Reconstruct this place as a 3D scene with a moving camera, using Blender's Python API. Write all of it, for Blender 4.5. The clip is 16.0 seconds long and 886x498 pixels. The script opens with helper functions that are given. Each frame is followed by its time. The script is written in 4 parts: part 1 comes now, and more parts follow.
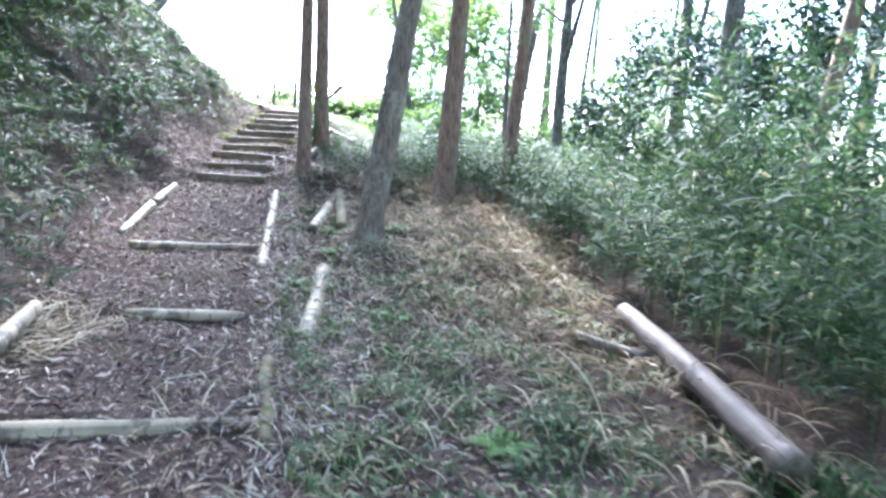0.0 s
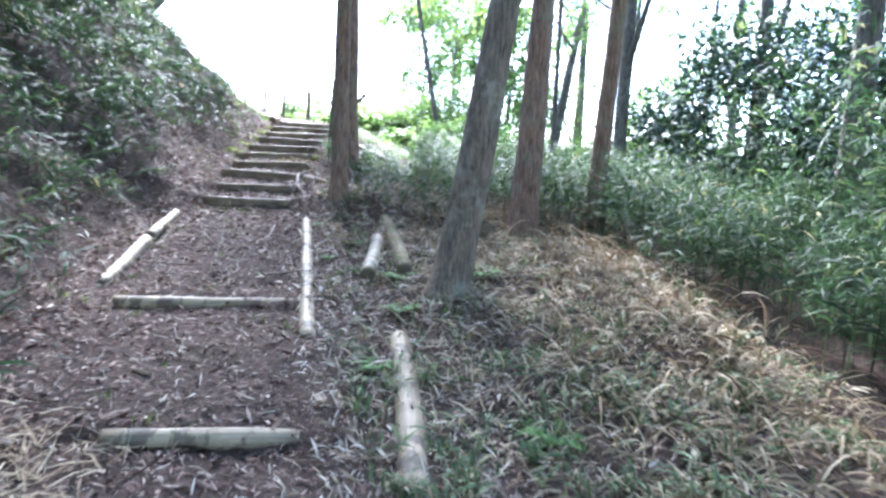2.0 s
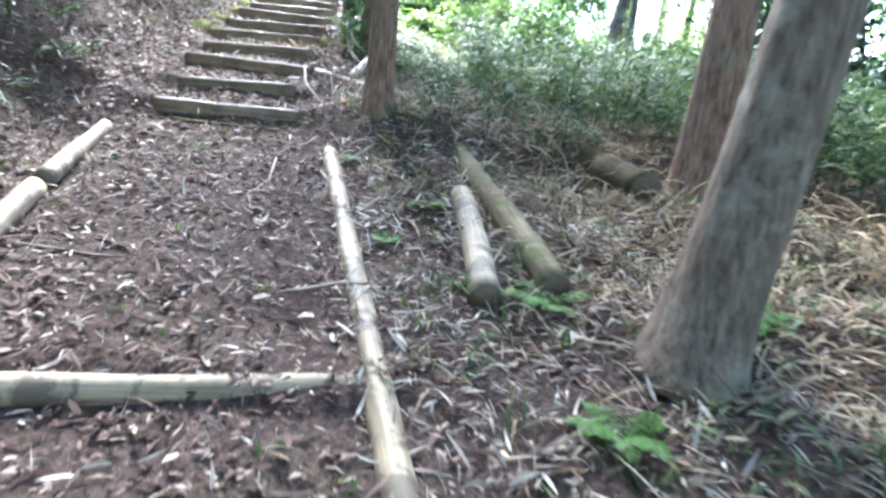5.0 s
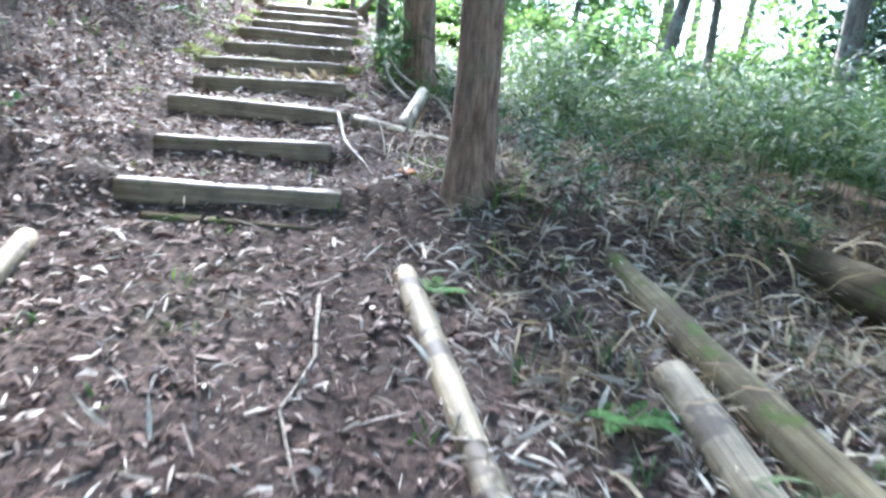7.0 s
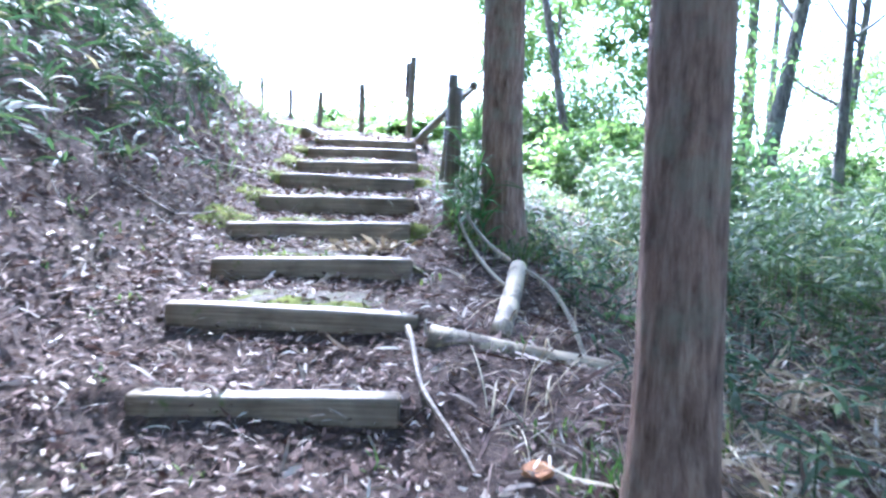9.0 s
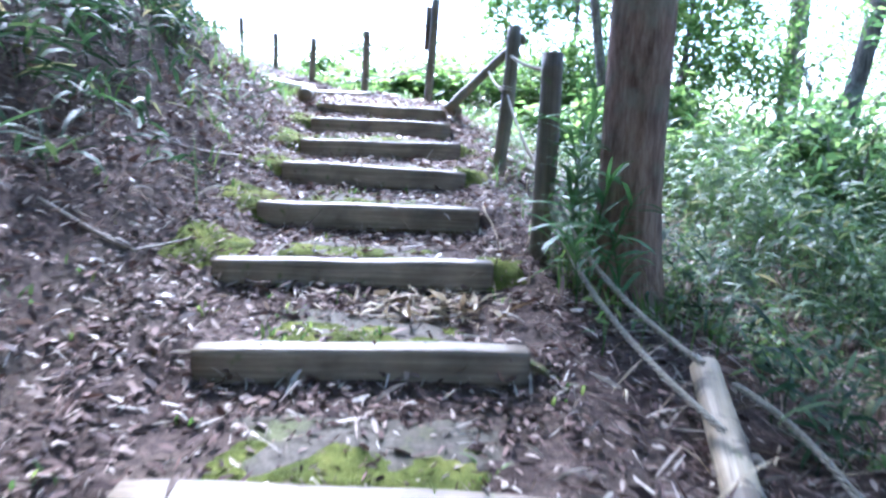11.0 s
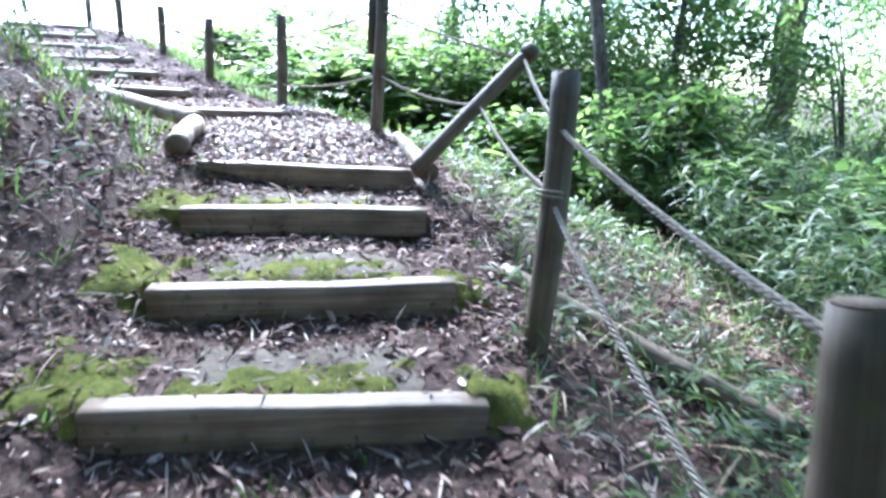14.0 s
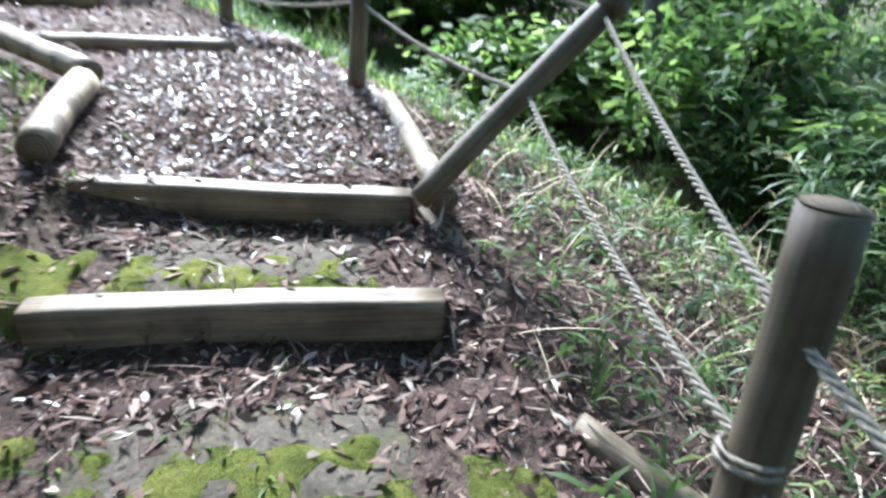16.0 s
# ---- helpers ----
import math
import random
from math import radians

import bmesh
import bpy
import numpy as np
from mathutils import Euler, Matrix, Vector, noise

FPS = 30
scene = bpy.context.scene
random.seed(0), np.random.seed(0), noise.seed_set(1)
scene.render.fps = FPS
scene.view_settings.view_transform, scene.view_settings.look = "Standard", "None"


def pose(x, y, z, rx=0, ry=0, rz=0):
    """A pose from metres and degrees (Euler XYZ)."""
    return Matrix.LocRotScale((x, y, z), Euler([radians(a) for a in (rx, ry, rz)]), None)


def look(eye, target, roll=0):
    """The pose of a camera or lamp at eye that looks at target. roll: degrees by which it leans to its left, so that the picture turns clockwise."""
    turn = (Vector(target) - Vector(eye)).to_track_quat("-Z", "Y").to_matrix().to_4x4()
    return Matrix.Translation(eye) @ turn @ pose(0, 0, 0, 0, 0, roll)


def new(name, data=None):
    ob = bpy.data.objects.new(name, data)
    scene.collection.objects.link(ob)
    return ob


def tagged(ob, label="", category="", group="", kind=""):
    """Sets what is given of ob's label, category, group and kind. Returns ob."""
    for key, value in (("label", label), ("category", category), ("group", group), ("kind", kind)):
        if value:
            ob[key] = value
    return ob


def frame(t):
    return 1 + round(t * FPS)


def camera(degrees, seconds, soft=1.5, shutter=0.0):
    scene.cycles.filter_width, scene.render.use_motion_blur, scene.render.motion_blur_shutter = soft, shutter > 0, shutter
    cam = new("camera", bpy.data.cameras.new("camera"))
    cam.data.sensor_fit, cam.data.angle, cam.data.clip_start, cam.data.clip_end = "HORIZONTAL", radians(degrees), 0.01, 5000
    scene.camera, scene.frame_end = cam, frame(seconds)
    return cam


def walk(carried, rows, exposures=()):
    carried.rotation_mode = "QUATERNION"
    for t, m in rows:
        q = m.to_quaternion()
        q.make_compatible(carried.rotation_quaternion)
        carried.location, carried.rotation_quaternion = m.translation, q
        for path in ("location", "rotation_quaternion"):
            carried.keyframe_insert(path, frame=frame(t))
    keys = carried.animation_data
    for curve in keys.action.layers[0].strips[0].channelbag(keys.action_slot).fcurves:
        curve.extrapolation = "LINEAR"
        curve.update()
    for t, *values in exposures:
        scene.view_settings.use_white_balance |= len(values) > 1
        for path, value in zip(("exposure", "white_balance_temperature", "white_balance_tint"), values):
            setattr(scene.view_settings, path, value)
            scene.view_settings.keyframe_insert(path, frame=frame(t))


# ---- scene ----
cam = camera(68.2, 16.0, 2.6, 0.5)
PATH = [
    (0, (3.768, -15.466, -0.662), (3.807, -13.483, -0.92), 3.3),
    (0.5, (3.487, -14.896, -0.705), (3.511, -12.908, -0.927), 2.8),
    (1, (3.29, -14.229, -0.732), (3.27, -12.241, -0.953), 1.3),
    (1.5, (2.957, -13.728, -0.683), (2.901, -11.74, -0.891), 2.1),
    (2, (2.792, -13.178, -0.706), (2.842, -11.189, -0.908), 2.9),
    (2.5, (2.473, -12.66, -0.721), (2.563, -10.675, -0.951), 3.4),
    (3, (2.36, -12.073, -0.752), (2.519, -10.097, -1.018), 2.9),
    (5.3, (1.747, -9.566, -0.626), (1.897, -7.645, -1.163), 6.3),
    (5.5, (1.689, -9.325, -0.57), (1.843, -7.409, -1.122), 6.5),
    (6, (1.467, -8.806, -0.569), (1.608, -6.886, -1.114), 7.1),
    (6.5, (1.422, -8.26, -0.516), (1.58, -6.338, -1.049), 4.6),
    (7, (1.237, -7.81, -0.475), (1.387, -5.873, -0.949), 4.8),
    (7.5, (1.231, -7.383, -0.37), (1.359, -5.437, -0.811), 3.8),
    (8, (1.118, -6.981, -0.235), (1.045, -4.987, -0.367), 1.9),
    (10.5, (0.652, -4.961, 0.165), (0.719, -2.992, -0.178), 1.7),
    (11, (0.375, -4.545, 0.266), (0.427, -2.577, -0.089), 2.7),
    (11.5, (0.448, -4.114, 0.379), (0.789, -2.174, 0.029), 3.4),
    (12, (0.446, -3.751, 0.564), (0.693, -1.798, 0.206), 1.5),
    (12.5, (0.27, -3.226, 0.692), (0.461, -1.273, 0.31), 2.0),
    (13, (0.331, -2.815, 0.761), (0.765, -0.919, 0.297), 4.7),
    (13.5, (0.37, -2.382, 0.946), (0.678, -0.493, 0.365), 2.0),
    (14, (0.219, -1.92, 0.99), (0.462, 0.002, 0.496), 1.9),
    (14.5, (0.192, -1.586, 1.14), (0.521, 0.282, 0.506), 4.3),
    (15, (0.297, -1.061, 1.163), (0.674, 0.788, 0.5), 3.9),
    (15.5, (0.3, -0.729, 1.244), (0.487, 1.149, 0.583), 0.5),
    (16, (0.245, -0.304, 1.377), (0.54, 1.472, 0.506), 3.2),
]
walk(cam, [(t, look(eye, target, roll)) for t, eye, target, roll in PATH],
     [(0, 4.3, 5300, 15), (0.5, 4.15, 5300, 15), (2, 4.05, 5300, 15), (3, 4.05, 5250, 16), (5.5, 4.4, 5500, 10), (7, 4.4, 5300, 10), (8, 4.5, 4900, 15), (10.5, 3.95, 4800, 19), (13, 3.65, 4850, 18), (14.5, 3.2, 4950, 12), (15.5, 3.1, 5000, 10), (16, 2.85, 5250, 8)])

# ---------------------------------------------------------------- world and sun
SUN_AZ, SUN_EL = radians(12), radians(46)      # left of straight ahead (+y), above the horizon
world = bpy.data.worlds.new("sky_world")
scene.world = world
world.use_nodes = True
wn = world.node_tree
sky = wn.nodes.new("ShaderNodeTexSky")
sky.sky_type, sky.sun_disc = "NISHITA", False
sky.sun_elevation, sky.sun_rotation = SUN_EL, -SUN_AZ
sky.air_density, sky.dust_density, sky.ozone_density = 1.0, 1.5, 1.5
wn.nodes["Background"].inputs["Strength"].default_value = 0.10
wn.links.new(sky.outputs[0], wn.nodes["Background"].inputs["Color"])
sun_data = bpy.data.lights.new("sun", "SUN")
sun_data.energy, sun_data.angle, sun_data.color = 3.6, radians(15), (1.0, 0.96, 0.9)
sun = new("sun", sun_data)
sun_way = Vector((-math.sin(SUN_AZ) * math.cos(SUN_EL), math.cos(SUN_AZ) * math.cos(SUN_EL), math.sin(SUN_EL)))
sun.matrix_world = look(sun_way * 60, (0, 0, 0))

# ---------------------------------------------------------------- materials
RNG = np.random.default_rng(7)


def material(name, rough=0.8, spec=0.3):
    m = bpy.data.materials.new(name)
    m.use_nodes = True
    b = m.node_tree.nodes["Principled BSDF"]
    b.inputs["Roughness"].default_value = rough
    b.inputs["Specular IOR Level"].default_value = spec
    return m, m.node_tree.nodes, m.node_tree.links, b


def coords(n, l, scale, what="Object"):
    tc, mp = n.new("ShaderNodeTexCoord"), n.new("ShaderNodeMapping")
    mp.inputs["Scale"].default_value = scale
    l.new(tc.outputs[what], mp.inputs[0])
    return mp.outputs[0]


def noise_tex(n, l, vec, scale, detail=4, rough=0.6):
    t = n.new("ShaderNodeTexNoise")
    t.inputs["Scale"].default_value, t.inputs["Detail"].default_value, t.inputs["Roughness"].default_value = scale, detail, rough
    l.new(vec, t.inputs["Vector"])
    return t.outputs[0]


def ramp(n, l, fac, stops):
    r = n.new("ShaderNodeValToRGB")
    while len(r.color_ramp.elements) < len(stops):
        r.color_ramp.elements.new(0.5)
    for e, (p, c) in zip(r.color_ramp.elements, stops):
        e.position, e.color = p, (*c, 1)
    l.new(fac, r.inputs[0])
    return r.outputs[0]


def mix(n, l, fac, a, b, blend="MIX"):
    x = n.new("ShaderNodeMix")
    x.data_type, x.blend_type = "RGBA", blend
    for sock, v in ((x.inputs[0], fac), (x.inputs[6], a), (x.inputs[7], b)):
        if isinstance(v, (int, float)):
            sock.default_value = v
        elif isinstance(v, tuple):
            sock.default_value = (*v, 1)
        else:
            l.new(v, sock)
    return x.outputs[2]


def bump(n, l, b, height, strength, dist):
    u = n.new("ShaderNodeBump")
    u.inputs["Strength"].default_value, u.inputs["Distance"].default_value = strength, dist
    l.new(height, u.inputs["Height"])
    l.new(u.outputs[0], b.inputs["Normal"])


def soil_material():
    m, n, l, b = material("soil_with_crumbled_leaves", 0.95, 0.1)
    v = coords(n, l, (1, 1, 1))
    big, fine, grit = noise_tex(n, l, v, 1.3, 5), noise_tex(n, l, v, 28, 5, 0.7), noise_tex(n, l, v, 120, 2)
    base = ramp(n, l, big, [(0.3, (0.07, 0.047, 0.037)), (0.55, (0.125, 0.088, 0.07)), (0.75, (0.105, 0.083, 0.055))])
    specks = ramp(n, l, fine, [(0.42, (0.45, 0.45, 0.45)), (0.62, (1.0, 1.0, 1.0)), (0.75, (1.9, 1.8, 1.6))])
    l.new(mix(n, l, 1.0, base, specks, "MULTIPLY"), b.inputs["Base Color"])
    add = n.new("ShaderNodeMath")
    l.new(fine, add.inputs[0]), l.new(grit, add.inputs[1])
    bump(n, l, b, add.outputs[0], 0.7, 0.02)
    return m


def wood_material(name, dark, mid, light, moss=0.0, peel=0.0, rough=0.62, spec=0.35):
    """Weathered timber; the grain runs along local x."""
    m, n, l, b = material(name, rough, spec)
    v = coords(n, l, (0.9, 38, 38))
    vv = coords(n, l, (1, 1, 1))
    info = n.new("ShaderNodeObjectInfo")
    shift = n.new("ShaderNodeVectorMath")
    l.new(v, shift.inputs[0])
    sc = n.new("ShaderNodeMath")
    sc.operation, sc.inputs[1].default_value = "MULTIPLY", 37.0
    l.new(info.outputs["Random"], sc.inputs[0]), l.new(sc.outputs[0], shift.inputs[1])
    grain, blot = noise_tex(n, l, shift.outputs[0], 1.5, 6, 0.65), noise_tex(n, l, vv, 5, 4)
    col = ramp(n, l, grain, [(0.24, dark), (0.48, mid), (0.8, light)])
    col = mix(n, l, 0.85, col, ramp(n, l, blot, [(0.3, (0.5, 0.48, 0.44)), (0.65, (1.15, 1.12, 1.05))]), "MULTIPLY")
    if peel:
        flakes = noise_tex(n, l, coords(n, l, (5, 3, 3)), 1.6, 5, 0.6)
        on = n.new("ShaderNodeMapRange")
        on.inputs[1].default_value, on.inputs[2].default_value, on.inputs[4].default_value = 0.52, 0.57, peel
        l.new(flakes, on.inputs[0])
        col = mix(n, l, on.outputs[0], col, (0.085, 0.06, 0.042))
    if moss:
        spots = noise_tex(n, l, vv, 9, 5)
        cut = n.new("ShaderNodeMapRange")
        cut.inputs[1].default_value, cut.inputs[2].default_value = 0.66 - 0.2 * moss, 0.74 - 0.2 * moss
        l.new(spots, cut.inputs[0])
        col = mix(n, l, cut.outputs[0], col, (0.085, 0.098, 0.03))
    l.new(col, b.inputs["Base Color"])
    bump(n, l, b, grain, 0.4, 0.005)
    return m


def cut_material():
    m, n, l, b = material("sawn_log_end", 0.85, 0.15)
    w = n.new("ShaderNodeTexWave")
    w.wave_type, w.rings_direction = "RINGS", "X"
    w.inputs["Scale"].default_value, w.inputs["Distortion"].default_value, w.inputs["Detail"].default_value = 22, 7, 4
    l.new(coords(n, l, (1, 1, 1)), w.inputs[0])
    l.new(ramp(n, l, w.outputs[1], [(0.2, (0.115, 0.09, 0.06)), (0.8, (0.16, 0.125, 0.085))]), b.inputs["Base Color"])
    bump(n, l, b, w.outputs[1], 0.4, 0.004)
    return m


def bark_material(name, dark, mid, light, lichen):
    m, n, l, b = material(name, 0.9, 0.15)
    v = coords(n, l, (24, 24, 3.6))
    vv = coords(n, l, (1, 1, 1))
    ridge, blot = noise_tex(n, l, v, 1.6, 8, 0.72), noise_tex(n, l, vv, 3.2, 6, 0.65)
    flake = noise_tex(n, l, coords(n, l, (9, 9, 3)), 1.7, 6, 0.7)
    col = ramp(n, l, ridge, [(0.34, dark), (0.5, mid), (0.68, light)])
    col = mix(n, l, 0.8, col, ramp(n, l, flake, [(0.32, (0.55, 0.52, 0.5)), (0.5, (1.0, 1.0, 1.0)), (0.68, (1.3, 1.25, 1.2))]), "MULTIPLY")
    cut = n.new("ShaderNodeMapRange")
    cut.inputs[1].default_value, cut.inputs[2].default_value, cut.inputs[4].default_value = 0.52, 0.64, 0.7
    l.new(blot, cut.inputs[0])
    l.new(mix(n, l, cut.outputs[0], col, lichen), b.inputs["Base Color"])
    bump(n, l, b, ridge, 0.9, 0.045)
    return m


def leaf_material(name, stops, glow=0.35, rough=0.5, spec=0.4):
    """Leaves: each island its own tint; light passes through."""
    m, n, l, b = material(name, rough, spec)
    g = n.new("ShaderNodeNewGeometry")
    vv = coords(n, l, (1, 1, 1))
    col = ramp(n, l, g.outputs["Random Per Island"], stops)
    col = mix(n, l, 0.8, col, ramp(n, l, noise_tex(n, l, vv, 30, 3), [(0.3, (0.65, 0.65, 0.65)), (0.7, (1.2, 1.2, 1.2))]), "MULTIPLY")
    l.new(col, b.inputs["Base Color"])
    if glow:
        tr, ms = n.new("ShaderNodeBsdfTranslucent"), n.new("ShaderNodeMixShader")
        ms.inputs[0].default_value = glow
        l.new(col, tr.inputs[0])
        l.new(b.outputs[0], ms.inputs[1]), l.new(tr.outputs[0], ms.inputs[2])
        l.new(ms.outputs[0], n["Material Output"].inputs[0])
    return m


def moss_material():
    m, n, l, b = material("yellow_green_moss", 1.0, 0.05)
    v = coords(n, l, (1, 1, 1))
    a, c = noise_tex(n, l, v, 7, 5), noise_tex(n, l, v, 160, 3)
    col = ramp(n, l, a, [(0.3, (0.055, 0.065, 0.02)), (0.5, (0.135, 0.15, 0.035)), (0.7, (0.24, 0.235, 0.06))])
    col = mix(n, l, 0.6, col, ramp(n, l, c, [(0.3, (0.4, 0.4, 0.4)), (0.7, (1.4, 1.4, 1.4))]), "MULTIPLY")
    l.new(col, b.inputs["Base Color"])
    bump(n, l, b, c, 1.0, 0.02)
    return m


def slab_material():
    m, n, l, b = material("weathered_tread_slab", 0.9, 0.2)
    v = coords(n, l, (1, 1, 1))
    a, c = noise_tex(n, l, v, 4, 6, 0.7), noise_tex(n, l, v, 70, 4)
    col = ramp(n, l, a, [(0.3, (0.06, 0.046, 0.033)), (0.46, (0.125, 0.104, 0.076)), (0.56, (0.085, 0.07, 0.048)), (0.68, (0.11, 0.11, 0.045))])
    col = mix(n, l, 0.8, col, ramp(n, l, c, [(0.3, (0.55, 0.55, 0.55)), (0.7, (1.2, 1.2, 1.2))]), "MULTIPLY")
    l.new(col, b.inputs["Base Color"])
    bump(n, l, b, c, 0.5, 0.01)
    return m


def rope_material():
    m, n, l, b = material("grey_twisted_rope", 0.85, 0.2)
    c = noise_tex(n, l, coords(n, l, (1, 1, 1)), 90, 3)
    l.new(ramp(n, l, c, [(0.3, (0.17, 0.14, 0.105)), (0.6, (0.36, 0.32, 0.245)), (0.8, (0.29, 0.275, 0.2))]), b.inputs["Base Color"])
    bump(n, l, b, c, 0.4, 0.003)
    return m


SOIL = soil_material()
TIMBER = wood_material("weathered_grey_brown_timber", (0.075, 0.054, 0.036), (0.185, 0.142, 0.096), (0.34, 0.275, 0.195), 0.16)
PALE = wood_material("bleached_pale_log", (0.15, 0.11, 0.072), (0.31, 0.245, 0.16), (0.46, 0.385, 0.275), 0.05, 0.75)
GREYLOG = wood_material("grey_brown_fallen_trunk", (0.06, 0.045, 0.034), (0.135, 0.1, 0.077), (0.22, 0.172, 0.135), 0.1)
DARKLOG = wood_material("dark_mossy_rotten_log", (0.035, 0.028, 0.02), (0.085, 0.066, 0.042), (0.14, 0.115, 0.07), 0.5, 0.0, 0.95, 0.08)
MOSSY = wood_material("mossy_old_log", (0.07, 0.055, 0.035), (0.16, 0.13, 0.08), (0.26, 0.22, 0.14), 0.6, 0.4, 0.85, 0.15)
POSTWOOD = wood_material("dark_damp_post_timber", (0.06, 0.046, 0.03), (0.125, 0.1, 0.064), (0.2, 0.165, 0.11), 0.15)
CUT = cut_material()
BARK_GREY = bark_material("grey_brown_bark", (0.06, 0.05, 0.042), (0.15, 0.127, 0.105), (0.24, 0.21, 0.175), (0.28, 0.28, 0.23))
BARK_LICHEN = bark_material("pale_lichen_bark", (0.10, 0.074, 0.053), (0.225, 0.175, 0.128), (0.34, 0.285, 0.215), (0.42, 0.395, 0.30))
BARK_RED = bark_material("reddish_fibrous_bark", (0.12, 0.072, 0.05), (0.27, 0.172, 0.12), (0.40, 0.29, 0.21), (0.27, 0.25, 0.17))
DRY = leaf_material("dry_fallen_leaf", [(0.0, (0.035, 0.021, 0.017)), (0.35, (0.09, 0.052, 0.04)), (0.66, (0.18, 0.112, 0.086)), (0.85, (0.31, 0.225, 0.175)), (0.95, (0.42, 0.335, 0.265)), (1.0, (0.56, 0.48, 0.39))], 0.12, 0.7, 0.15)
BROADLEAF = leaf_material("glossy_broad_dead_leaf", [(0.0, (0.07, 0.045, 0.032)), (0.5, (0.16, 0.11, 0.08)), (0.85, (0.28, 0.21, 0.16)), (1.0, (0.42, 0.35, 0.28))], 0.2, 0.36, 0.55)
STRAW = leaf_material("dry_bamboo_straw", [(0.0, (0.16, 0.105, 0.06)), (0.5, (0.33, 0.25, 0.15)), (1.0, (0.55, 0.46, 0.31))], 0.15, 0.7, 0.2)
PALELEAF = leaf_material("bleached_dead_leaf", [(0.0, (0.17, 0.12, 0.09)), (0.5, (0.36, 0.295, 0.225)), (1.0, (0.60, 0.53, 0.43))], 0.15, 0.55, 0.3)
DEADGRASS = leaf_material("dead_hanging_grass", [(0.0, (0.10, 0.065, 0.04)), (0.5, (0.25, 0.18, 0.105)), (1.0, (0.46, 0.37, 0.235))], 0.2, 0.7, 0.15)
# SASA, STAIRSASA, FARSASA: one plant's leaf, darkened for shade or brightened for light
SASA = leaf_material("bamboo_grass_leaf_shade_tint", [(0.0, (0.016, 0.032, 0.014)), (0.45, (0.031, 0.06, 0.024)), (0.85, (0.06, 0.108, 0.036)), (0.96, (0.12, 0.165, 0.055)), (1.0, (0.36, 0.30, 0.15))], 0.4, 0.6, 0.16)
GRASS = leaf_material("fresh_grass_blade", [(0.0, (0.05, 0.10, 0.022)), (0.6, (0.11, 0.19, 0.04)), (1.0, (0.24, 0.29, 0.07))], 0.5, 0.5, 0.3)
VERGE = leaf_material("dull_green_ground_leaf", [(0.0, (0.045, 0.08, 0.03)), (0.55, (0.10, 0.15, 0.055)), (0.8, (0.16, 0.20, 0.075)), (0.88, (0.36, 0.3, 0.17)), (1.0, (0.42, 0.35, 0.21))], 0.35, 0.55, 0.25)
# crown leaf colour brightened to stand in for backlight beyond the stair
LIME = leaf_material("tree_leaf_backlit_tint", [(0.0, (0.07, 0.13, 0.03)), (0.5, (0.14, 0.23, 0.055)), (1.0, (0.25, 0.33, 0.09))], 0.68, 0.45, 0.35)
FARSASA = leaf_material("bamboo_grass_leaf_far_lit_tint", [(0.0, (0.045, 0.085, 0.028)), (0.5, (0.09, 0.15, 0.045)), (1.0, (0.19, 0.25, 0.075))], 0.55, 0.55, 0.25)
STAIRSASA = leaf_material("bamboo_grass_leaf_lit_tint", [(0.0, (0.028, 0.055, 0.019)), (0.5, (0.062, 0.11, 0.034)), (0.9, (0.13, 0.19, 0.058)), (1.0, (0.28, 0.27, 0.12))], 0.45, 0.5, 0.3)
CROWN = leaf_material("tree_leaf", [(0.0, (0.035, 0.07, 0.024)), (0.6, (0.08, 0.145, 0.045)), (1.0, (0.17, 0.24, 0.07))], 0.55, 0.45, 0.4)
SHRUB = leaf_material("glossy_dark_shrub_leaf", [(0.0, (0.012, 0.028, 0.016)), (0.6, (0.022, 0.05, 0.024)), (1.0, (0.05, 0.09, 0.035))], 0.15, 0.35, 0.5)
TWIG = wood_material("dry_twig", (0.08, 0.055, 0.04), (0.20, 0.155, 0.115), (0.42, 0.36, 0.29))
MOSS = moss_material()
SLAB = slab_material()
ROPE = rope_material()

# ---------------------------------------------------------------- terrain
# steps: y, left x, right x, top z
STEPS = [(-4.42, -0.17, 0.94, -1.03), (-3.75, -0.22, 0.81, -0.857), (-3.0, -0.39, 0.835, -0.68), (-2.28, -0.43, 0.76, -0.513),
         (-1.52, -0.60, 0.69, -0.343), (-0.745, -0.60, 0.67, -0.176), (0.0, -0.62, 0.62, 0.0), (0.735, -0.64, 0.61, 0.17),
         (1.50, -0.70, 0.55, 0.33), (2.12, -0.76, 0.50, 0.482)]
LOW = [(-12.0, 1.35, 2.82, -2.13), (-9.85, 1.17, 2.15, -2.045), (-7.83, 0.31, 1.78, -1.72)]
UPPER = [(4.15, 0.70), (5.3, 0.84), (6.2, 1.0), (7.1, 1.17), (8.0, 1.34), (8.9, 1.52), (9.8, 1.7)]

prof = [(-60.0, -4.2), (-20.0, -2.62), (-14.0, -2.36)]
for y0, _, _, z0 in LOW:
    prof += [(y0 - 0.05, z0 - 0.10), (y0 + 0.03, z0 - 0.03)]
prof += [(-5.1, -1.30)]
TALL = [0.124, 0.124, 0.124, 0.135, 0.145, 0.155, 0.155, 0.155, 0.155, 0.14]     # height of each stair timber
for (y0, _, _, z0), tall in zip(STEPS, TALL):
    prof += [(y0 - 0.06, z0 - tall + 0.006), (y0 + 0.03, z0 - 0.022), (y0 + 0.35, z0 - 0.008)]
prof += [(3.0, 0.545), (4.1, 0.62)]
for y0, z0 in UPPER:
    prof += [(y0 - 0.05, z0 - 0.10), (y0 + 0.05, z0 - 0.01)]
prof += [(14.0, 1.95), (40.0, 2.2)]
PY, PZ = np.array(prof).T
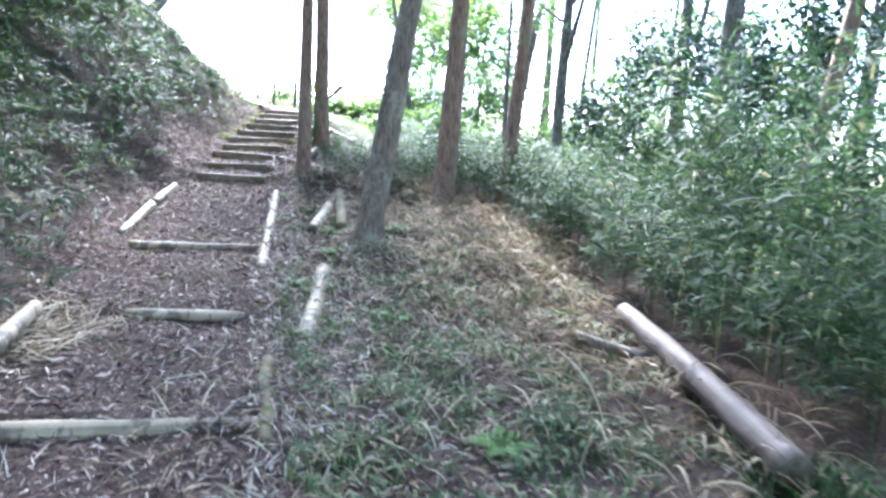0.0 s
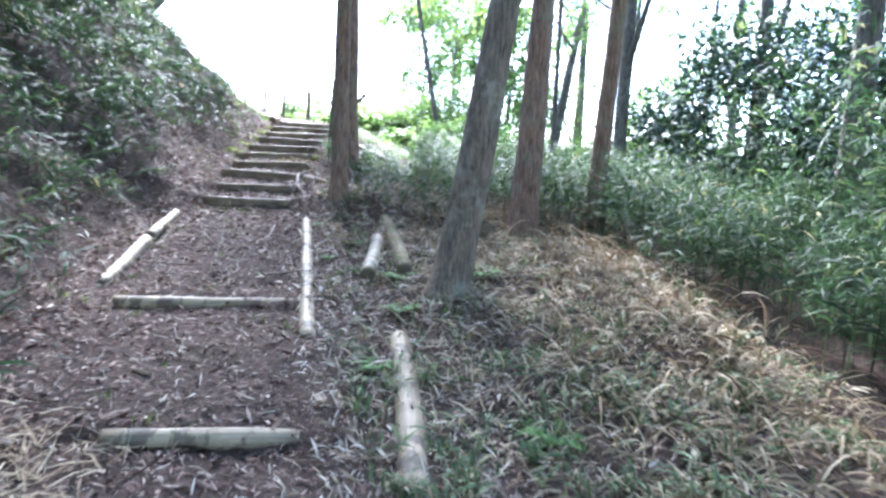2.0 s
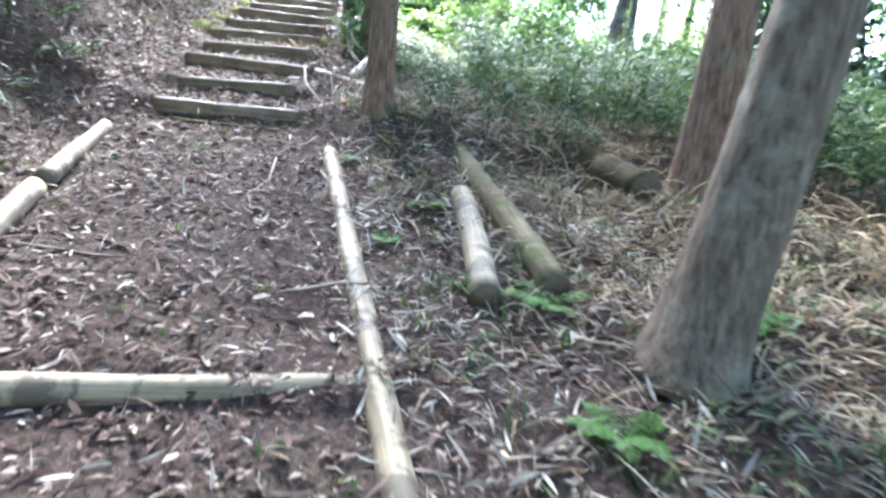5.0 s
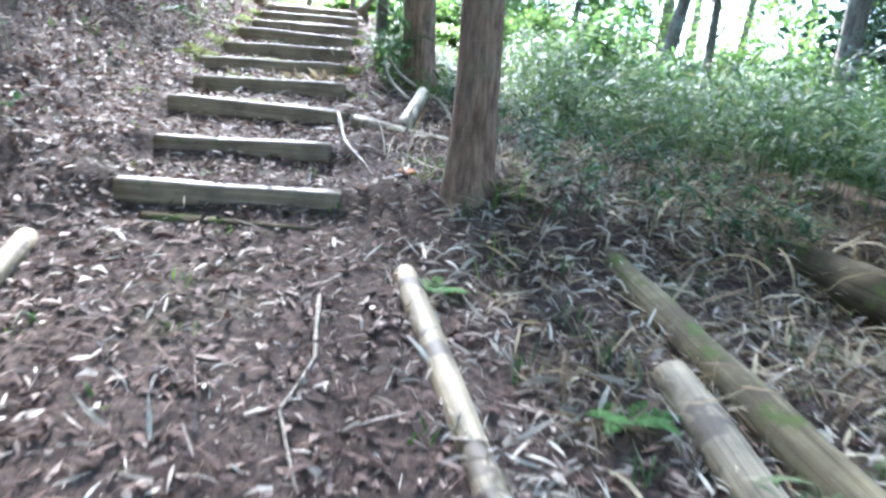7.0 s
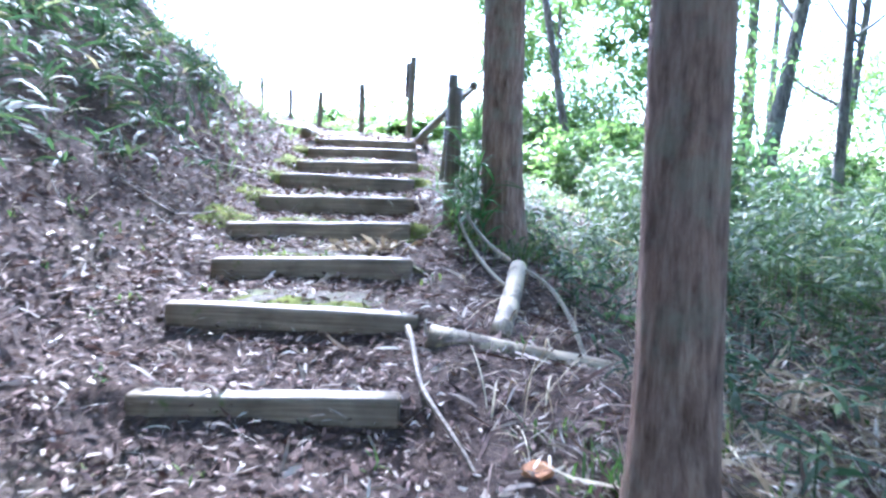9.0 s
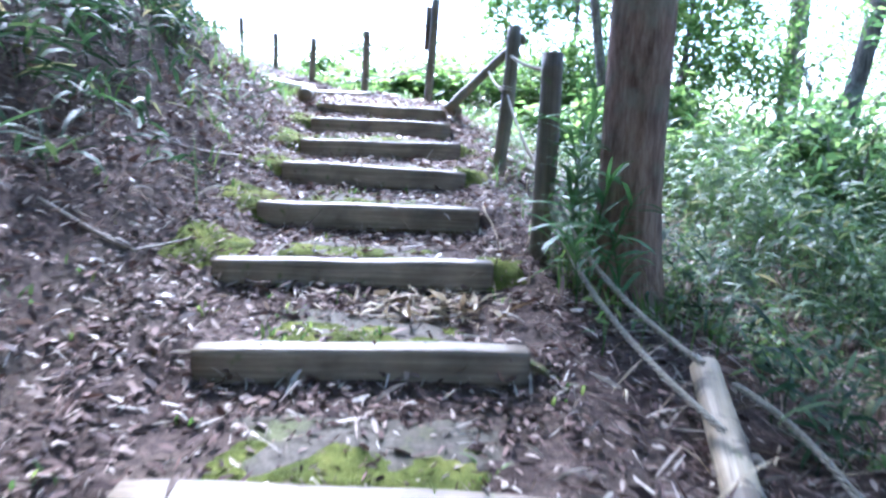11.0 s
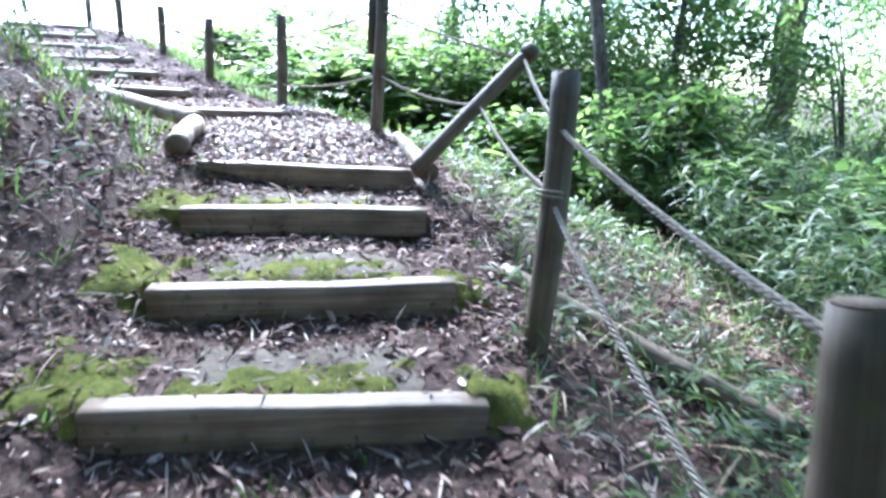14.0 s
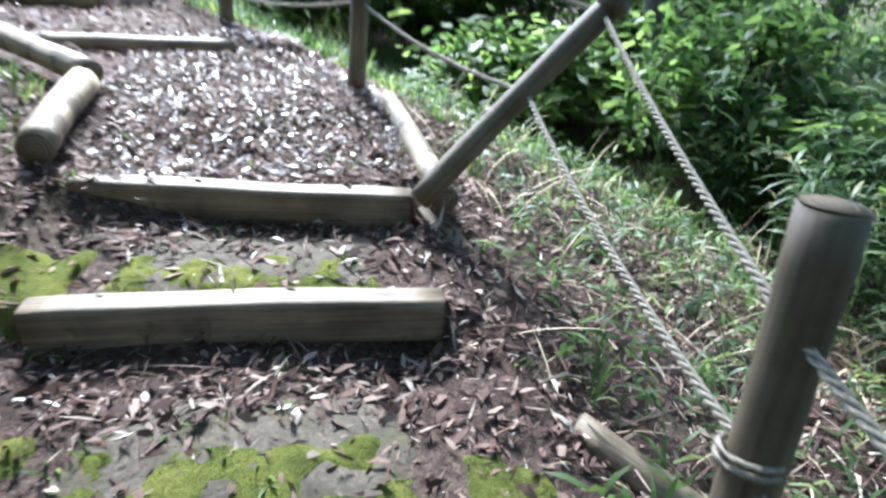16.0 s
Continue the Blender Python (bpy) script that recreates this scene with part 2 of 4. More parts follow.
SY = np.array([-60, -20, -14, -12, -9.85, -7.83, -5.1, -4.4, 2.12, 4.1, 9.8, 14, 40])
SZ = np.interp(SY, PY, PZ)
SZ[7], SZ[8] = -1.0, 0.42
XL = np.array([(-60, 1.2), (-16, 1.0), (-12, 1.2), (-9.85, 0.95), (-7.8, 0.2), (-5, -0.35), (-4.4, -0.25), (-2.3, -0.55), (0, -0.65), (2.1, -0.8), (3.2, -1.0), (4.2, -1.9), (5.3, -2.9), (7.1, -4.0), (9.8, -5.6), (40, -20)])
XR = np.array([(-60, 3.2), (-16, 3.2), (-12, 2.95), (-9.85, 2.35), (-7.8, 1.85), (-5, 1.3), (-4.4, 1.05), (-2.3, 0.8), (0, 0.7), (2.1, 0.55), (3.2, 0.5), (4.2, 0.0), (5.3, -1.1), (7.1, -2.2), (9.8, -3.8), (40, -18)])
RS = np.array([(-60, 0.02), (-9, 0.03), (-6, 0.03), (-4.2, -0.07), (-2, -0.20), (0, -0.36), (3, -0.42), (6, -0.42), (40, -0.3)])


def waves(x, y, s, seed):
    """Smooth uneven relief of about unit height and wavelength s."""
    r = np.random.default_rng(seed)
    out = 0
    for k in range(7):
        a, f, p = r.uniform(0, 6.28), r.uniform(0.7, 1.7) * 6.28 / s, r.uniform(0, 6.28)
        out = out + np.sin((x * np.cos(a) + y * np.sin(a)) * f + p + 1.3 * np.sin((x * np.sin(a) - y * np.cos(a)) * f * 0.7 + p * 2))
    return out / 5


def smooth(e0, e1, v):
    t = np.clip((v - e0) / (e1 - e0), 0, 1)
    return t * t * (3 - 2 * t)


def height(x, y):
    x, y = np.asarray(x, float), np.asarray(y, float)
    step, flow = np.interp(y, PY, PZ), np.interp(y, SY, SZ)
    xl, xr = np.interp(y, *XL.T), np.interp(y, *XR.T)
    out = np.maximum(xl - x, x - xr)
    z = step + (flow - step) * smooth(-0.14, 0.16, out)
    # bank on the left: gentle toe, then steep, then a shoulder
    toe = np.interp(y, [-60, -12, -8, -5, -2, 2.5, 4, 40], [1.0, 0.9, 0.6, 0.35, 0.3, 0.25, 0.5, 0.5])
    d = np.maximum(xl - x, 0)
    steep = np.interp(y, [-60, -14, -6, 2, 4, 7, 40], [0.75, 0.8, 0.85, 0.9, 0.45, 0.25, 0.2])
    up = 0.18 * np.minimum(d, toe) + steep * np.clip(d - toe, 0, 3.6) + 0.12 * np.clip(d - toe - 3.6, 0, 12)
    # right side: falls away from the stair, level beside the lower path
    e = np.maximum(x - xr, 0)
    rs = np.interp(y, *RS.T)
    side = rs * np.minimum(e, 2.6) - 0.05 * np.clip(e - 2.6, 0, 3) - 0.12 * np.clip(e - 5.0, 0, 40)
    mound = 0.22 * np.exp(-((x - 4.3) / 0.9) ** 2 - ((y + 8.2) / 1.6) ** 2)
    mound = mound + 0.09 * np.exp(-((x - 3.1) / 0.5) ** 2 - ((y + 7.6) / 0.6) ** 2)
    mound = mound + 0.15 * np.exp(-((x - 2.1) / 0.75) ** 2 - ((y + 4.5) / 0.75) ** 2) * smooth(0.0, 0.4, x - xr)
    z = z + up + side + mound
    far = smooth(14, 40, np.hypot(x, y + 5))
    rough = 0.02 + 0.05 * smooth(0.2, 1.5, out) + 0.10 * smooth(0.5, 1.5, xl - x)
    z = z + rough * waves(x, y, 1.1, 3) + 0.006 * waves(x, y, 0.22, 4) * (0.5 + smooth(0, 0.5, out))
    return z * (1 - 0.5 * far) + far * 0.5 * (-4.0) + far * 0.8 * waves(x, y, 30, 5)


def mesh_from(name, verts, faces, mat, soft=True):
    me = bpy.data.meshes.new(name)
    me.from_pydata(verts if isinstance(verts, list) else verts.tolist(), [], faces if isinstance(faces, list) else faces.tolist())
    me.materials.append(mat)
    if soft:
        me.polygons.foreach_set("use_smooth", np.ones(len(me.polygons), bool))
    me.update()
    return me


def axis_steps(lo, hi, fine):
    inner = list(np.arange(lo, hi, fine))
    grow, w = [], fine
    while sum(grow) < 700:
        w *= 1.22
        grow.append(w)
    outer = np.cumsum(grow)
    return np.array([lo - o for o in outer[::-1]] + inner + [inner[-1] + o for o in outer])


gx, gy = axis_steps(-3.2, 5.6, 0.05), axis_steps(-16.2, 6.2, 0.045)
GX, GY = np.meshgrid(gx, gy)
gv = np.stack([GX.ravel(), GY.ravel(), height(GX.ravel(), GY.ravel())], 1)
ii = (np.arange(len(gy) - 1)[:, None] * len(gx) + np.arange(len(gx) - 1)[None]).ravel()
gf = np.stack([ii, ii + 1, ii + 1 + len(gx), ii + len(gx)], 1)
ground = new("ground", mesh_from("ground", gv, gf, SOIL))
tagged(ground, "dark brown forest soil with crumbled leaves", "ground", kind="structure")


def z_at(x, y):
    return float(height(x, y))


# ---------------------------------------------------------------- helpers for things
def part(name, bm, mat, parent, label=""):
    me = bpy.data.meshes.new(name)
    bm.to_mesh(me)
    bm.free()
    me.materials.append(mat)
    me.polygons.foreach_set("use_smooth", np.ones(len(me.polygons), bool))
    ob = new(name, me)
    ob.parent = parent
    if label:
        ob["label"] = label
    return ob


def tube(rings, radii, sides, wob=0.0, seed=0, caps=True, flat=None):
    """A tube round a chain of points, with an uneven surface. flat: squeezes the section to (height, depth)."""
    bm = bmesh.new()
    r = random.Random(seed)
    pts = [Vector(p) for p in rings]
    loops = []
    ph = [r.uniform(0, 6.28) for _ in range(4)]
    for i, p in enumerate(pts):
        d = (pts[min(i + 1, len(pts) - 1)] - pts[max(i - 1, 0)]).normalized()
        u = d.cross(Vector((0, 0, 1)) if abs(d.z) < 0.8 else Vector((1, 0, 0))).normalized()
        w = u.cross(d).normalized()
        ring = []
        for k in range(sides):
            a = 6.28318 * k / sides
            q = radii[i] * (1 + wob * (0.5 * math.sin(2 * a + ph[0] + i * 0.35) + 0.3 * math.sin(5 * a + ph[1] - i * 0.2) + 0.3 * math.sin(3 * a + ph[2] + 0.8 * i)))
            ca, sa = math.cos(a), math.sin(a)
            if flat:
                n = 9.0
                s = (abs(ca) ** n + abs(sa) ** n) ** (-1 / n)
                ring.append(bm.verts.new(p + u * ca * s * q * flat[1] + w * sa * s * q * flat[0]))
            else:
                ring.append(bm.verts.new(p + u * ca * q + w * sa * q))
        loops.append(ring)
    for a, b in zip(loops, loops[1:]):
        for k in range(sides):
            bm.faces.new((a[k], a[(k + 1) % sides], b[(k + 1) % sides], b[k]))
    if caps:
        bm.faces.new(loops[0][::-1])
        bm.faces.new(loops[-1])
    return bm


def aim_x(a, b):
    """A pose whose x axis runs from a to b, at a."""
    d = (Vector(b) - Vector(a)).normalized()
    s = Vector((0, 0, 1)).cross(d)
    s = s.normalized() if s.length > 1e-4 else Vector((0, 1, 0))
    u = d.cross(s)
    m = Matrix((d, s, u)).transposed().to_4x4()
    m.translation = Vector(a)
    return m


def log(name, a, b, r0, r1, mat, label, category="log", group="", seed=0, wob=0.05, flat=None, sag=0.0, sides=16):
    """A lying or standing round timber from a to b, with sawn ends as parts."""
    root = new(name, None)
    root.matrix_world = aim_x(a, b)
    length = (Vector(b) - Vector(a)).length
    n = max(6, int(length / 0.09))
    rr = random.Random(seed)
    k1, k2 = rr.uniform(0, 6), rr.uniform(0, 6)
    pts = [(length * i / n, 0.012 * math.sin(3.0 * i / n + k1), 0.010 * math.sin(2.2 * i / n + k2) - sag * math.sin(math.pi * i / n)) for i in range(n + 1)]
    rad = [(r0 + (r1 - r0) * i / n) * (1 + 0.03 * math.sin(i * 0.9 + k1)) for i in range(n + 1)]
    rad[0] *= 0.975
    rad[-1] *= 0.975
    part("body", tube(pts, rad, sides, wob, seed, True, flat), mat, root)
    for at, rr_, s in ((pts[0], rad[0], -1), (pts[-1], rad[-1], 1)):
        p = Vector(at)
        cut = tube([p + Vector((0.001 * s, 0, 0)), p + Vector((0.006 * s, 0, 0))], [rr_ * 0.93, rr_ * 0.90], sides, wob, seed, True, flat)
        part("sawn_end", cut, CUT, root, "sawn log end with growth rings")
    return tagged(root, label, category, group)


# ---------------------------------------------------------------- stair timbers
for i, (y0, xa, xb, z0) in enumerate(STEPS):
    lean = random.Random(i).uniform(-0.012, 0.012)
    skew = {0: 0.02, 9: -0.14}.get(i, 0.0)
    half = TALL[i] / 2
    log("step_timber", (xa, y0 - skew * 0.5, z0 - half + lean), (xb, y0 + skew * 0.5, z0 - half - lean), half, half, TIMBER,
        "weathered grey-brown timber edging a stair tread of soil and leaves", "step", "timber stair treads", 20 + i, 0.02, (1.0, 0.056 / half), 0.0, 32)
log("buried_timber", (0.02, -4.60, -1.21), (0.85, -4.60, -1.245), 0.055, 0.055, DARKLOG, "half buried timber under the first stair tread", "step", "", 35, 0.05, (1.0, 0.9))
log("step_log", (1.15, -12.22, -2.205), (2.83, -11.86, -2.205), 0.065, 0.06, PALE, "pale weathered log lying across the leafy path as a step", "step", "log steps on the path", 3, 0.05)
log("step_log", (1.18, -9.92, -2.115), (2.16, -9.78, -2.115), 0.06, 0.057, PALE, "short weathered log lying across the leafy path as a step", "step", "log steps on the path", 4, 0.05)
log("step_log", (0.30, -7.92, -1.79), (1.80, -7.73, -1.785), 0.06, 0.055, PALE, "weathered log set across the path between two side logs", "step", "log steps on the path", 5, 0.05)
log("side_log", (0.02, -7.6, -1.72), (-0.12, -6.3, -1.46), 0.062, 0.058, PALE, "bleached log edging the leafy path, half sunk in soil", "log", "logs edging the path", 6, 0.06)
log("side_log", (-0.14, -6.18, -1.44), (-0.36, -4.95, -1.25), 0.058, 0.05, PALE, "bleached log edging the leafy path, half sunk in soil", "log", "logs edging the path", 7, 0.06)
log("side_log", (1.96, -8.42, -1.91), (1.28, -5.06, -1.28), 0.062, 0.05, PALE, "long peeling pale log edging the leafy path", "log", "logs edging the path", 8, 0.07)
log("loose_log", (2.26, -7.14, -1.60), (2.22, -5.75, -1.37), 0.075, 0.07, PALE, "smooth pale round log lying loose on dead leaves", "log", "", 9, 0.03)
log("mossy_log", (2.60, -7.0, -1.575), (2.22, -4.75, -1.17), 0.082, 0.075, MOSSY, "old mossy flaking log half sunk in dead leaves", "log", "", 10, 0.09)
log("split_log", (2.80, -10.35, -2.14), (2.62, -8.45, -1.87), 0.085, 0.075, PALE, "rotting pale log with splintered bark beside the path", "log", "", 11, 0.12)
log("log_piece", (2.93, -12.1, -2.215), (2.80, -11.55, -2.175), 0.05, 0.055, MOSSY, "short rotting log piece beside the path", "log", "short log pieces", 12, 0.12)
log("log_piece", (2.75, -11.45, -2.15), (2.66, -10.95, -2.12), 0.045, 0.045, MOSSY, "short rotting log piece beside the path", "log", "short log pieces", 13, 0.12)
log("log_piece", (1.02, -11.4, -2.0), (0.82, -10.6, -1.9), 0.065, 0.05, PALE, "splintered pale log piece on the bank side of the path", "log", "short log pieces", 14, 0.12)
log("fallen_log", (5.45, -10.05, -1.82), (5.46, -12.7, -1.95), 0.082, 0.085, GREYLOG, "thick grey fallen trunk resting above dead leaves", "log", "", 15, 0.05, None, 0.0, 20)
log("fallen_branch", (4.95, -10.45, -1.95), (5.40, -10.85, -1.97), 0.045, 0.04, GREYLOG, "broken branch under the fallen trunk", "log", "", 16, 0.1)
log("mossy_log", (3.13, -3.4, -1.10), (3.47, -5.65, -1.26), 0.11, 0.125, DARKLOG, "dark mossy fallen log among bamboo grass", "log", "", 17, 0.1)
log("fallen_rail", (0.90, -3.23, -0.75), (1.95, -3.28, -0.92), 0.068, 0.068, PALE, "pale round rail fallen across the slope beside the stair", "log", "", 18, 0.03)
log("fallen_post", (1.22, -3.12, -0.76), (1.40, -2.33, -0.53), 0.055, 0.052, PALE, "fallen broken post with rope tied round it", "post", "", 19, 0.05)
log("fallen_rail", (0.90, 1.12, 0.08), (1.95, 0.2, -0.32), 0.055, 0.055, TIMBER, "round rail lying on the slope under the rope fence", "log", "", 30, 0.03)
log("landing_log", (-0.92, 2.30, 0.55), (-1.0, 3.12, 0.63), 0.072, 0.072, PALE, "bleached round log edging the leafy landing", "log", "logs edging the landing", 31, 0.03)
log("landing_log", (-1.0, 3.25, 0.64), (-2.0, 4.1, 0.80), 0.07, 0.07, PALE, "bleached round log edging the grassy bank", "log", "logs edging the landing", 32, 0.03)
log("landing_log", (0.62, 1.98, 0.47), (0.48, 3.15, 0.56), 0.055, 0.055, PALE, "pale round log edging the leafy landing", "log", "logs edging the landing", 33, 0.03)
for i, (y0, z0) in enumerate(UPPER):
    xa, xb = float(np.interp(y0, *XL.T)) + 0.15, float(np.interp(y0, *XR.T)) - 0.45
    log("upper_step_log", (xa, y0 + 0.05, z0 - 0.05), (xb, y0 - 0.05, z0 - 0.06), 0.06, 0.06, TIMBER, "sunlit weathered log step on the grassy upper flight", "step", "upper log steps", 40 + i, 0.04)

# ---------------------------------------------------------------- rope fence
POSTS = [((0.985, -1.2, -0.4), (0.975, -1.06, 0.68), 0.058), ((0.89, 0.42, -0.08), (0.955, 0.50, 1.04), 0.053), ((0.53, 1.99, 0.46), (1.225, 2.075, 1.19), 0.047),
         ((0.33, 3.38, 0.55), (0.36, 3.40, 1.75), 0.05), ((-0.58, 4.76, 0.5), (-0.56, 4.77, 1.55), 0.05), ((-1.55, 6.2, 0.5), (-1.53, 6.2, 1.6), 0.05),
         ((-2.5, 7.8, 0.8), (-2.5, 7.8, 1.85), 0.05), ((-3.5, 9.2, 1.2), (-3.5, 9.2, 2.3), 0.05), ((-4.6, 11.0, 1.4), (-4.6, 11.0, 2.5), 0.05)]
POST_LABELS = ["dark damp round fence post beside a tree and bamboo leaves", "leaning round fence post with two ropes through it", "fence post tipped far over above the stair", "upright round fence post at the landing"]
for i, (a, b, r) in enumerate(POSTS):
    lab = POST_LABELS[i] if i < 4 else "round fence post of the rope fence beside the upper flight"
    post = log("fence_post", a, b, r, r, POSTWOOD, lab, "post", "posts of the rope fence", 60 + i, 0.02)
    if i == 1:
        span = (Vector(b) - Vector(a)).length
        for s_ in (0.59,):
            for w_ in (0.0, 0.019):
                ring = [(s_ * span + w_ + 0.006 * math.sin(k * 0.5), (r + 0.003) * math.cos(k * 0.5236), (r + 0.003) * math.sin(k * 0.5236)) for k in range(13)]
                part("rope_knot", tube(ring, [0.006] * 13, 7, 0.08, i + 3, False), ROPE, post, "grey rope wound round the post")
    if i == 2:
        length = (Vector(b) - Vector(a)).length
        part("collar", tube([(length - 0.05, 0, 0), (length - 0.02, 0, 0.004), (length + 0.012, 0, 0)], [r * 1.15, r * 1.25, r * 1.1], 14, 0.06, 5), POSTWOOD, post, "dark band round the post top")
    if i == 3:
        bm = bmesh.new()
        bmesh.ops.create_cube(bm, size=1, matrix=pose(0.88, 0.075, 0.0) @ Matrix.Diagonal((0.5, 0.02, 0.13, 1)))
        bmesh.ops.bevel(bm, geom=bm.edges[:], offset=0.006, segments=2, affect="EDGES")
        part("board", bm, POSTWOOD, post, "dark plank fixed to the post")


def rope(a, b, sag, r=0.012, label="grey twisted rope hung between fence posts", via=None, turns=72):
    """Three strands twisted about a sagging line."""
    a, b = Vector(a), Vector(b)
    length = (b - a).length
    n = max(24, int(length / 0.011))
    line = []
    for i in range(n + 1):
        s = i / n
        p = a.lerp(b, s)
        if via:
            c = Vector(via)
            p = a * (1 - s) ** 2 + c * 2 * s * (1 - s) + b * s ** 2
        p.z -= sag * 4 * s * (1 - s)
        line.append(p)
    bm = bmesh.new()
    for k in range(3):
        prev = None
        for i, p in enumerate(line):
            d = (line[min(i + 1, n)] - line[max(i - 1, 0)]).normalized()
            u = d.cross(Vector((0.1, 0.2, 1))).normalized()
            w = u.cross(d)
            ang = turns * length * i / n + k * 2.0944
            c = p + (u * math.cos(ang) + w * math.sin(ang)) * r * 0.6
            ring = [bm.verts.new(c + (u * math.cos(q * 1.2566) + w * math.sin(q * 1.2566)) * r * 0.52) for q in range(5)]
            if prev:
                for q in range(5):
                    bm.faces.new((prev[q], prev[(q + 1) % 5], ring[(q + 1) % 5], ring[q]))
            prev = ring
    me = bpy.data.meshes.new("rope")
    bm.to_mesh(me)
    bm.free()
    me.materials.append(ROPE)
    me.polygons.foreach_set("use_smooth", np.ones(len(me.polygons), bool))
    return tagged(new("rope", me), label, "rope", "ropes of the fence")


def on_post(i, s):
    a, b, _ = POSTS[i]
    return Vector(a).lerp(Vector(b), s)


for i in range(len(POSTS) - 1):
    hi = {0: (0.93, 0.82), 1: (0.82, 0.93), 2: (0.93, 0.8)}.get(i, (0.8, 0.8))
    lo = {0: (0.4, 0.58), 1: (0.6, 0.55), 2: (0.55, 0.4)}.get(i, (0.4, 0.4))
    for (s1, s2), sag in ((hi, 0.025), (lo, 0.05)):
        rope(on_post(i, s1), on_post(i + 1, s2), sag, 0.0105 if i < 2 else 0.0095, turns=72 if i < 3 else 30)
rope((1.0, -1.06, 0.1), (1.33, -2.45, -0.47), 0.0, 0.012, "slack grey rope running down to a fallen post", (1.02, -1.7, -0.32))
rope((1.0, -1.06, 0.0), (1.28, -2.75, -0.57), 0.0, 0.012, "slack grey rope running down to a fallen post", (1.0, -1.8, -0.42))
rope((1.42, -2.5, -0.52), (1.62, -3.4, -0.90), 0.0, 0.012, "slack grey rope lying over leaf litter", (1.62, -2.8, -0.58))
rope((1.02, -2.98, -0.72), (1.05, -3.3, -0.88), 0.0, 0.009, "thin rope looped round a fallen rail")
rope((0.75, -2.97, -0.67), (0.88, -3.07, -0.70), 0.0, 0.007, "thin cord looped from the end of a stair timber", (0.88, -3.32, -1.02))

# ---------------------------------------------------------------- leaves in bulk
def strips(base, az, el, length, width, droop, segs=3, twist=None):
    """Many lance-shaped blades at once: bends downward along its length. Returns vertices and faces."""
    n = len(base)
    prof = [0.35, 1.0, 0.75] if segs == 3 else [0.6, 1.0] if segs == 2 else [0.5] + [1.0] * (segs - 2) + [0.6]
    side = np.stack([-np.sin(az), np.cos(az), np.zeros(n)], 1)
    if twist is not None:
        side = side * np.cos(twist)[:, None] + np.array([0, 0, 1.0]) * np.sin(twist)[:, None]
    p, e, cols = base.copy(), el.copy(), []
    for s in range(segs):
        w = (width * prof[s] * 0.5)[:, None]
        cols += [p - side * w, p + side * w]
        d = np.stack([np.cos(e) * np.cos(az), np.cos(e) * np.sin(az), np.sin(e)], 1)
        p = p + d * (length / segs)[:, None]
        e = e - droop / segs
    cols.append(p)
    k = 2 * segs + 1
    v = np.stack(cols, 1).reshape(-1, 3)
    o = np.arange(n) * k
    quads = [np.stack([o + 2 * s, o + 2 * s + 1, o + 2 * s + 3, o + 2 * s + 2], 1) for s in range(segs - 1)]
    tri = np.stack([o + 2 * segs - 2, o + 2 * segs - 1, o + 2 * segs], 1)
    return v, quads, tri


def blade_mesh(name, v, quads, tri, mat):
    q = np.concatenate(quads) if quads else np.zeros((0, 4), int)
    me = bpy.data.meshes.new(name)
    me.vertices.add(len(v))
    me.vertices.foreach_set("co", v.astype(np.float32).ravel())
    loops = np.concatenate([q.ravel(), tri.ravel()])
    me.loops.add(len(loops))
    me.loops.foreach_set("vertex_index", loops.astype(np.int32))
    me.polygons.add(len(q) + len(tri))
    starts = np.concatenate([np.arange(len(q)) * 4, len(q) * 4 + np.arange(len(tri)) * 3])
    me.polygons.foreach_set("loop_start", starts.astype(np.int32))
    me.update(calc_edges=True)
    me.validate()
    me.polygons.foreach_set("use_smooth", np.ones(len(me.polygons), bool))
    me.materials.append(mat)
    return me


def scatter(n, x0, x1, y0, y1, keep):
    """Random places in a rectangle, thinned by keep(x, y) between 0 and 1."""
    x, y = RNG.uniform(x0, x1, n), RNG.uniform(y0, y1, n)
    k = RNG.uniform(0, 1, n) < keep(x, y)
    return x[k], y[k]


def edges(y):
    return np.interp(y, *XL.T), np.interp(y, *XR.T)


def litter(name, x, y, lo, hi, wide, mat, label, lift=0.012, tilt=0.5, segs=2):
    n = len(x)
    z = height(x, y) + RNG.uniform(0.002, lift, n)
    ln = lo + (hi - lo) * RNG.uniform(0, 1, n) ** 2
    v, q, t = strips(np.stack([x, y, z], 1), RNG.uniform(0, 6.283, n), RNG.normal(0.15, tilt * 0.5, n), ln, ln * RNG.uniform(wide * 0.3, wide * 1.4, n), RNG.normal(0.4, 0.6, n), segs, RNG.normal(0, tilt, n))
    return tagged(new(name, blade_mesh(name, v, q, t, mat)), label, "leaves", kind="stuff")


STEP_Y = np.array([q[0] for q in STEPS])


def bare_tread(x, y):
    """1 on the swept front half of a tread, 0 elsewhere."""
    i = np.clip(np.searchsorted(STEP_Y, y) - 1, 2, 8)
    f, (xl, xr) = y - STEP_Y[i], edges(y)
    return smooth(0.0, 0.05, f) * (1 - smooth(0.24, 0.42, f)) * smooth(-0.05, 0.1, x - xl) * smooth(-0.05, 0.1, xr - x) * (y < 2.1)


def on_path(x, y):
    xl, xr = edges(y)
    clump = 0.55 + 0.45 * waves(x, y, 0.5, 11)
    inside = (x > xl - 0.2) & (x < xr + 0.2)
    return np.where(inside, np.clip(clump + 0.15, 0.4, 1), np.clip(clump + 0.1, 0.3, 1)) * (1 - 0.6 * bare_tread(x, y))


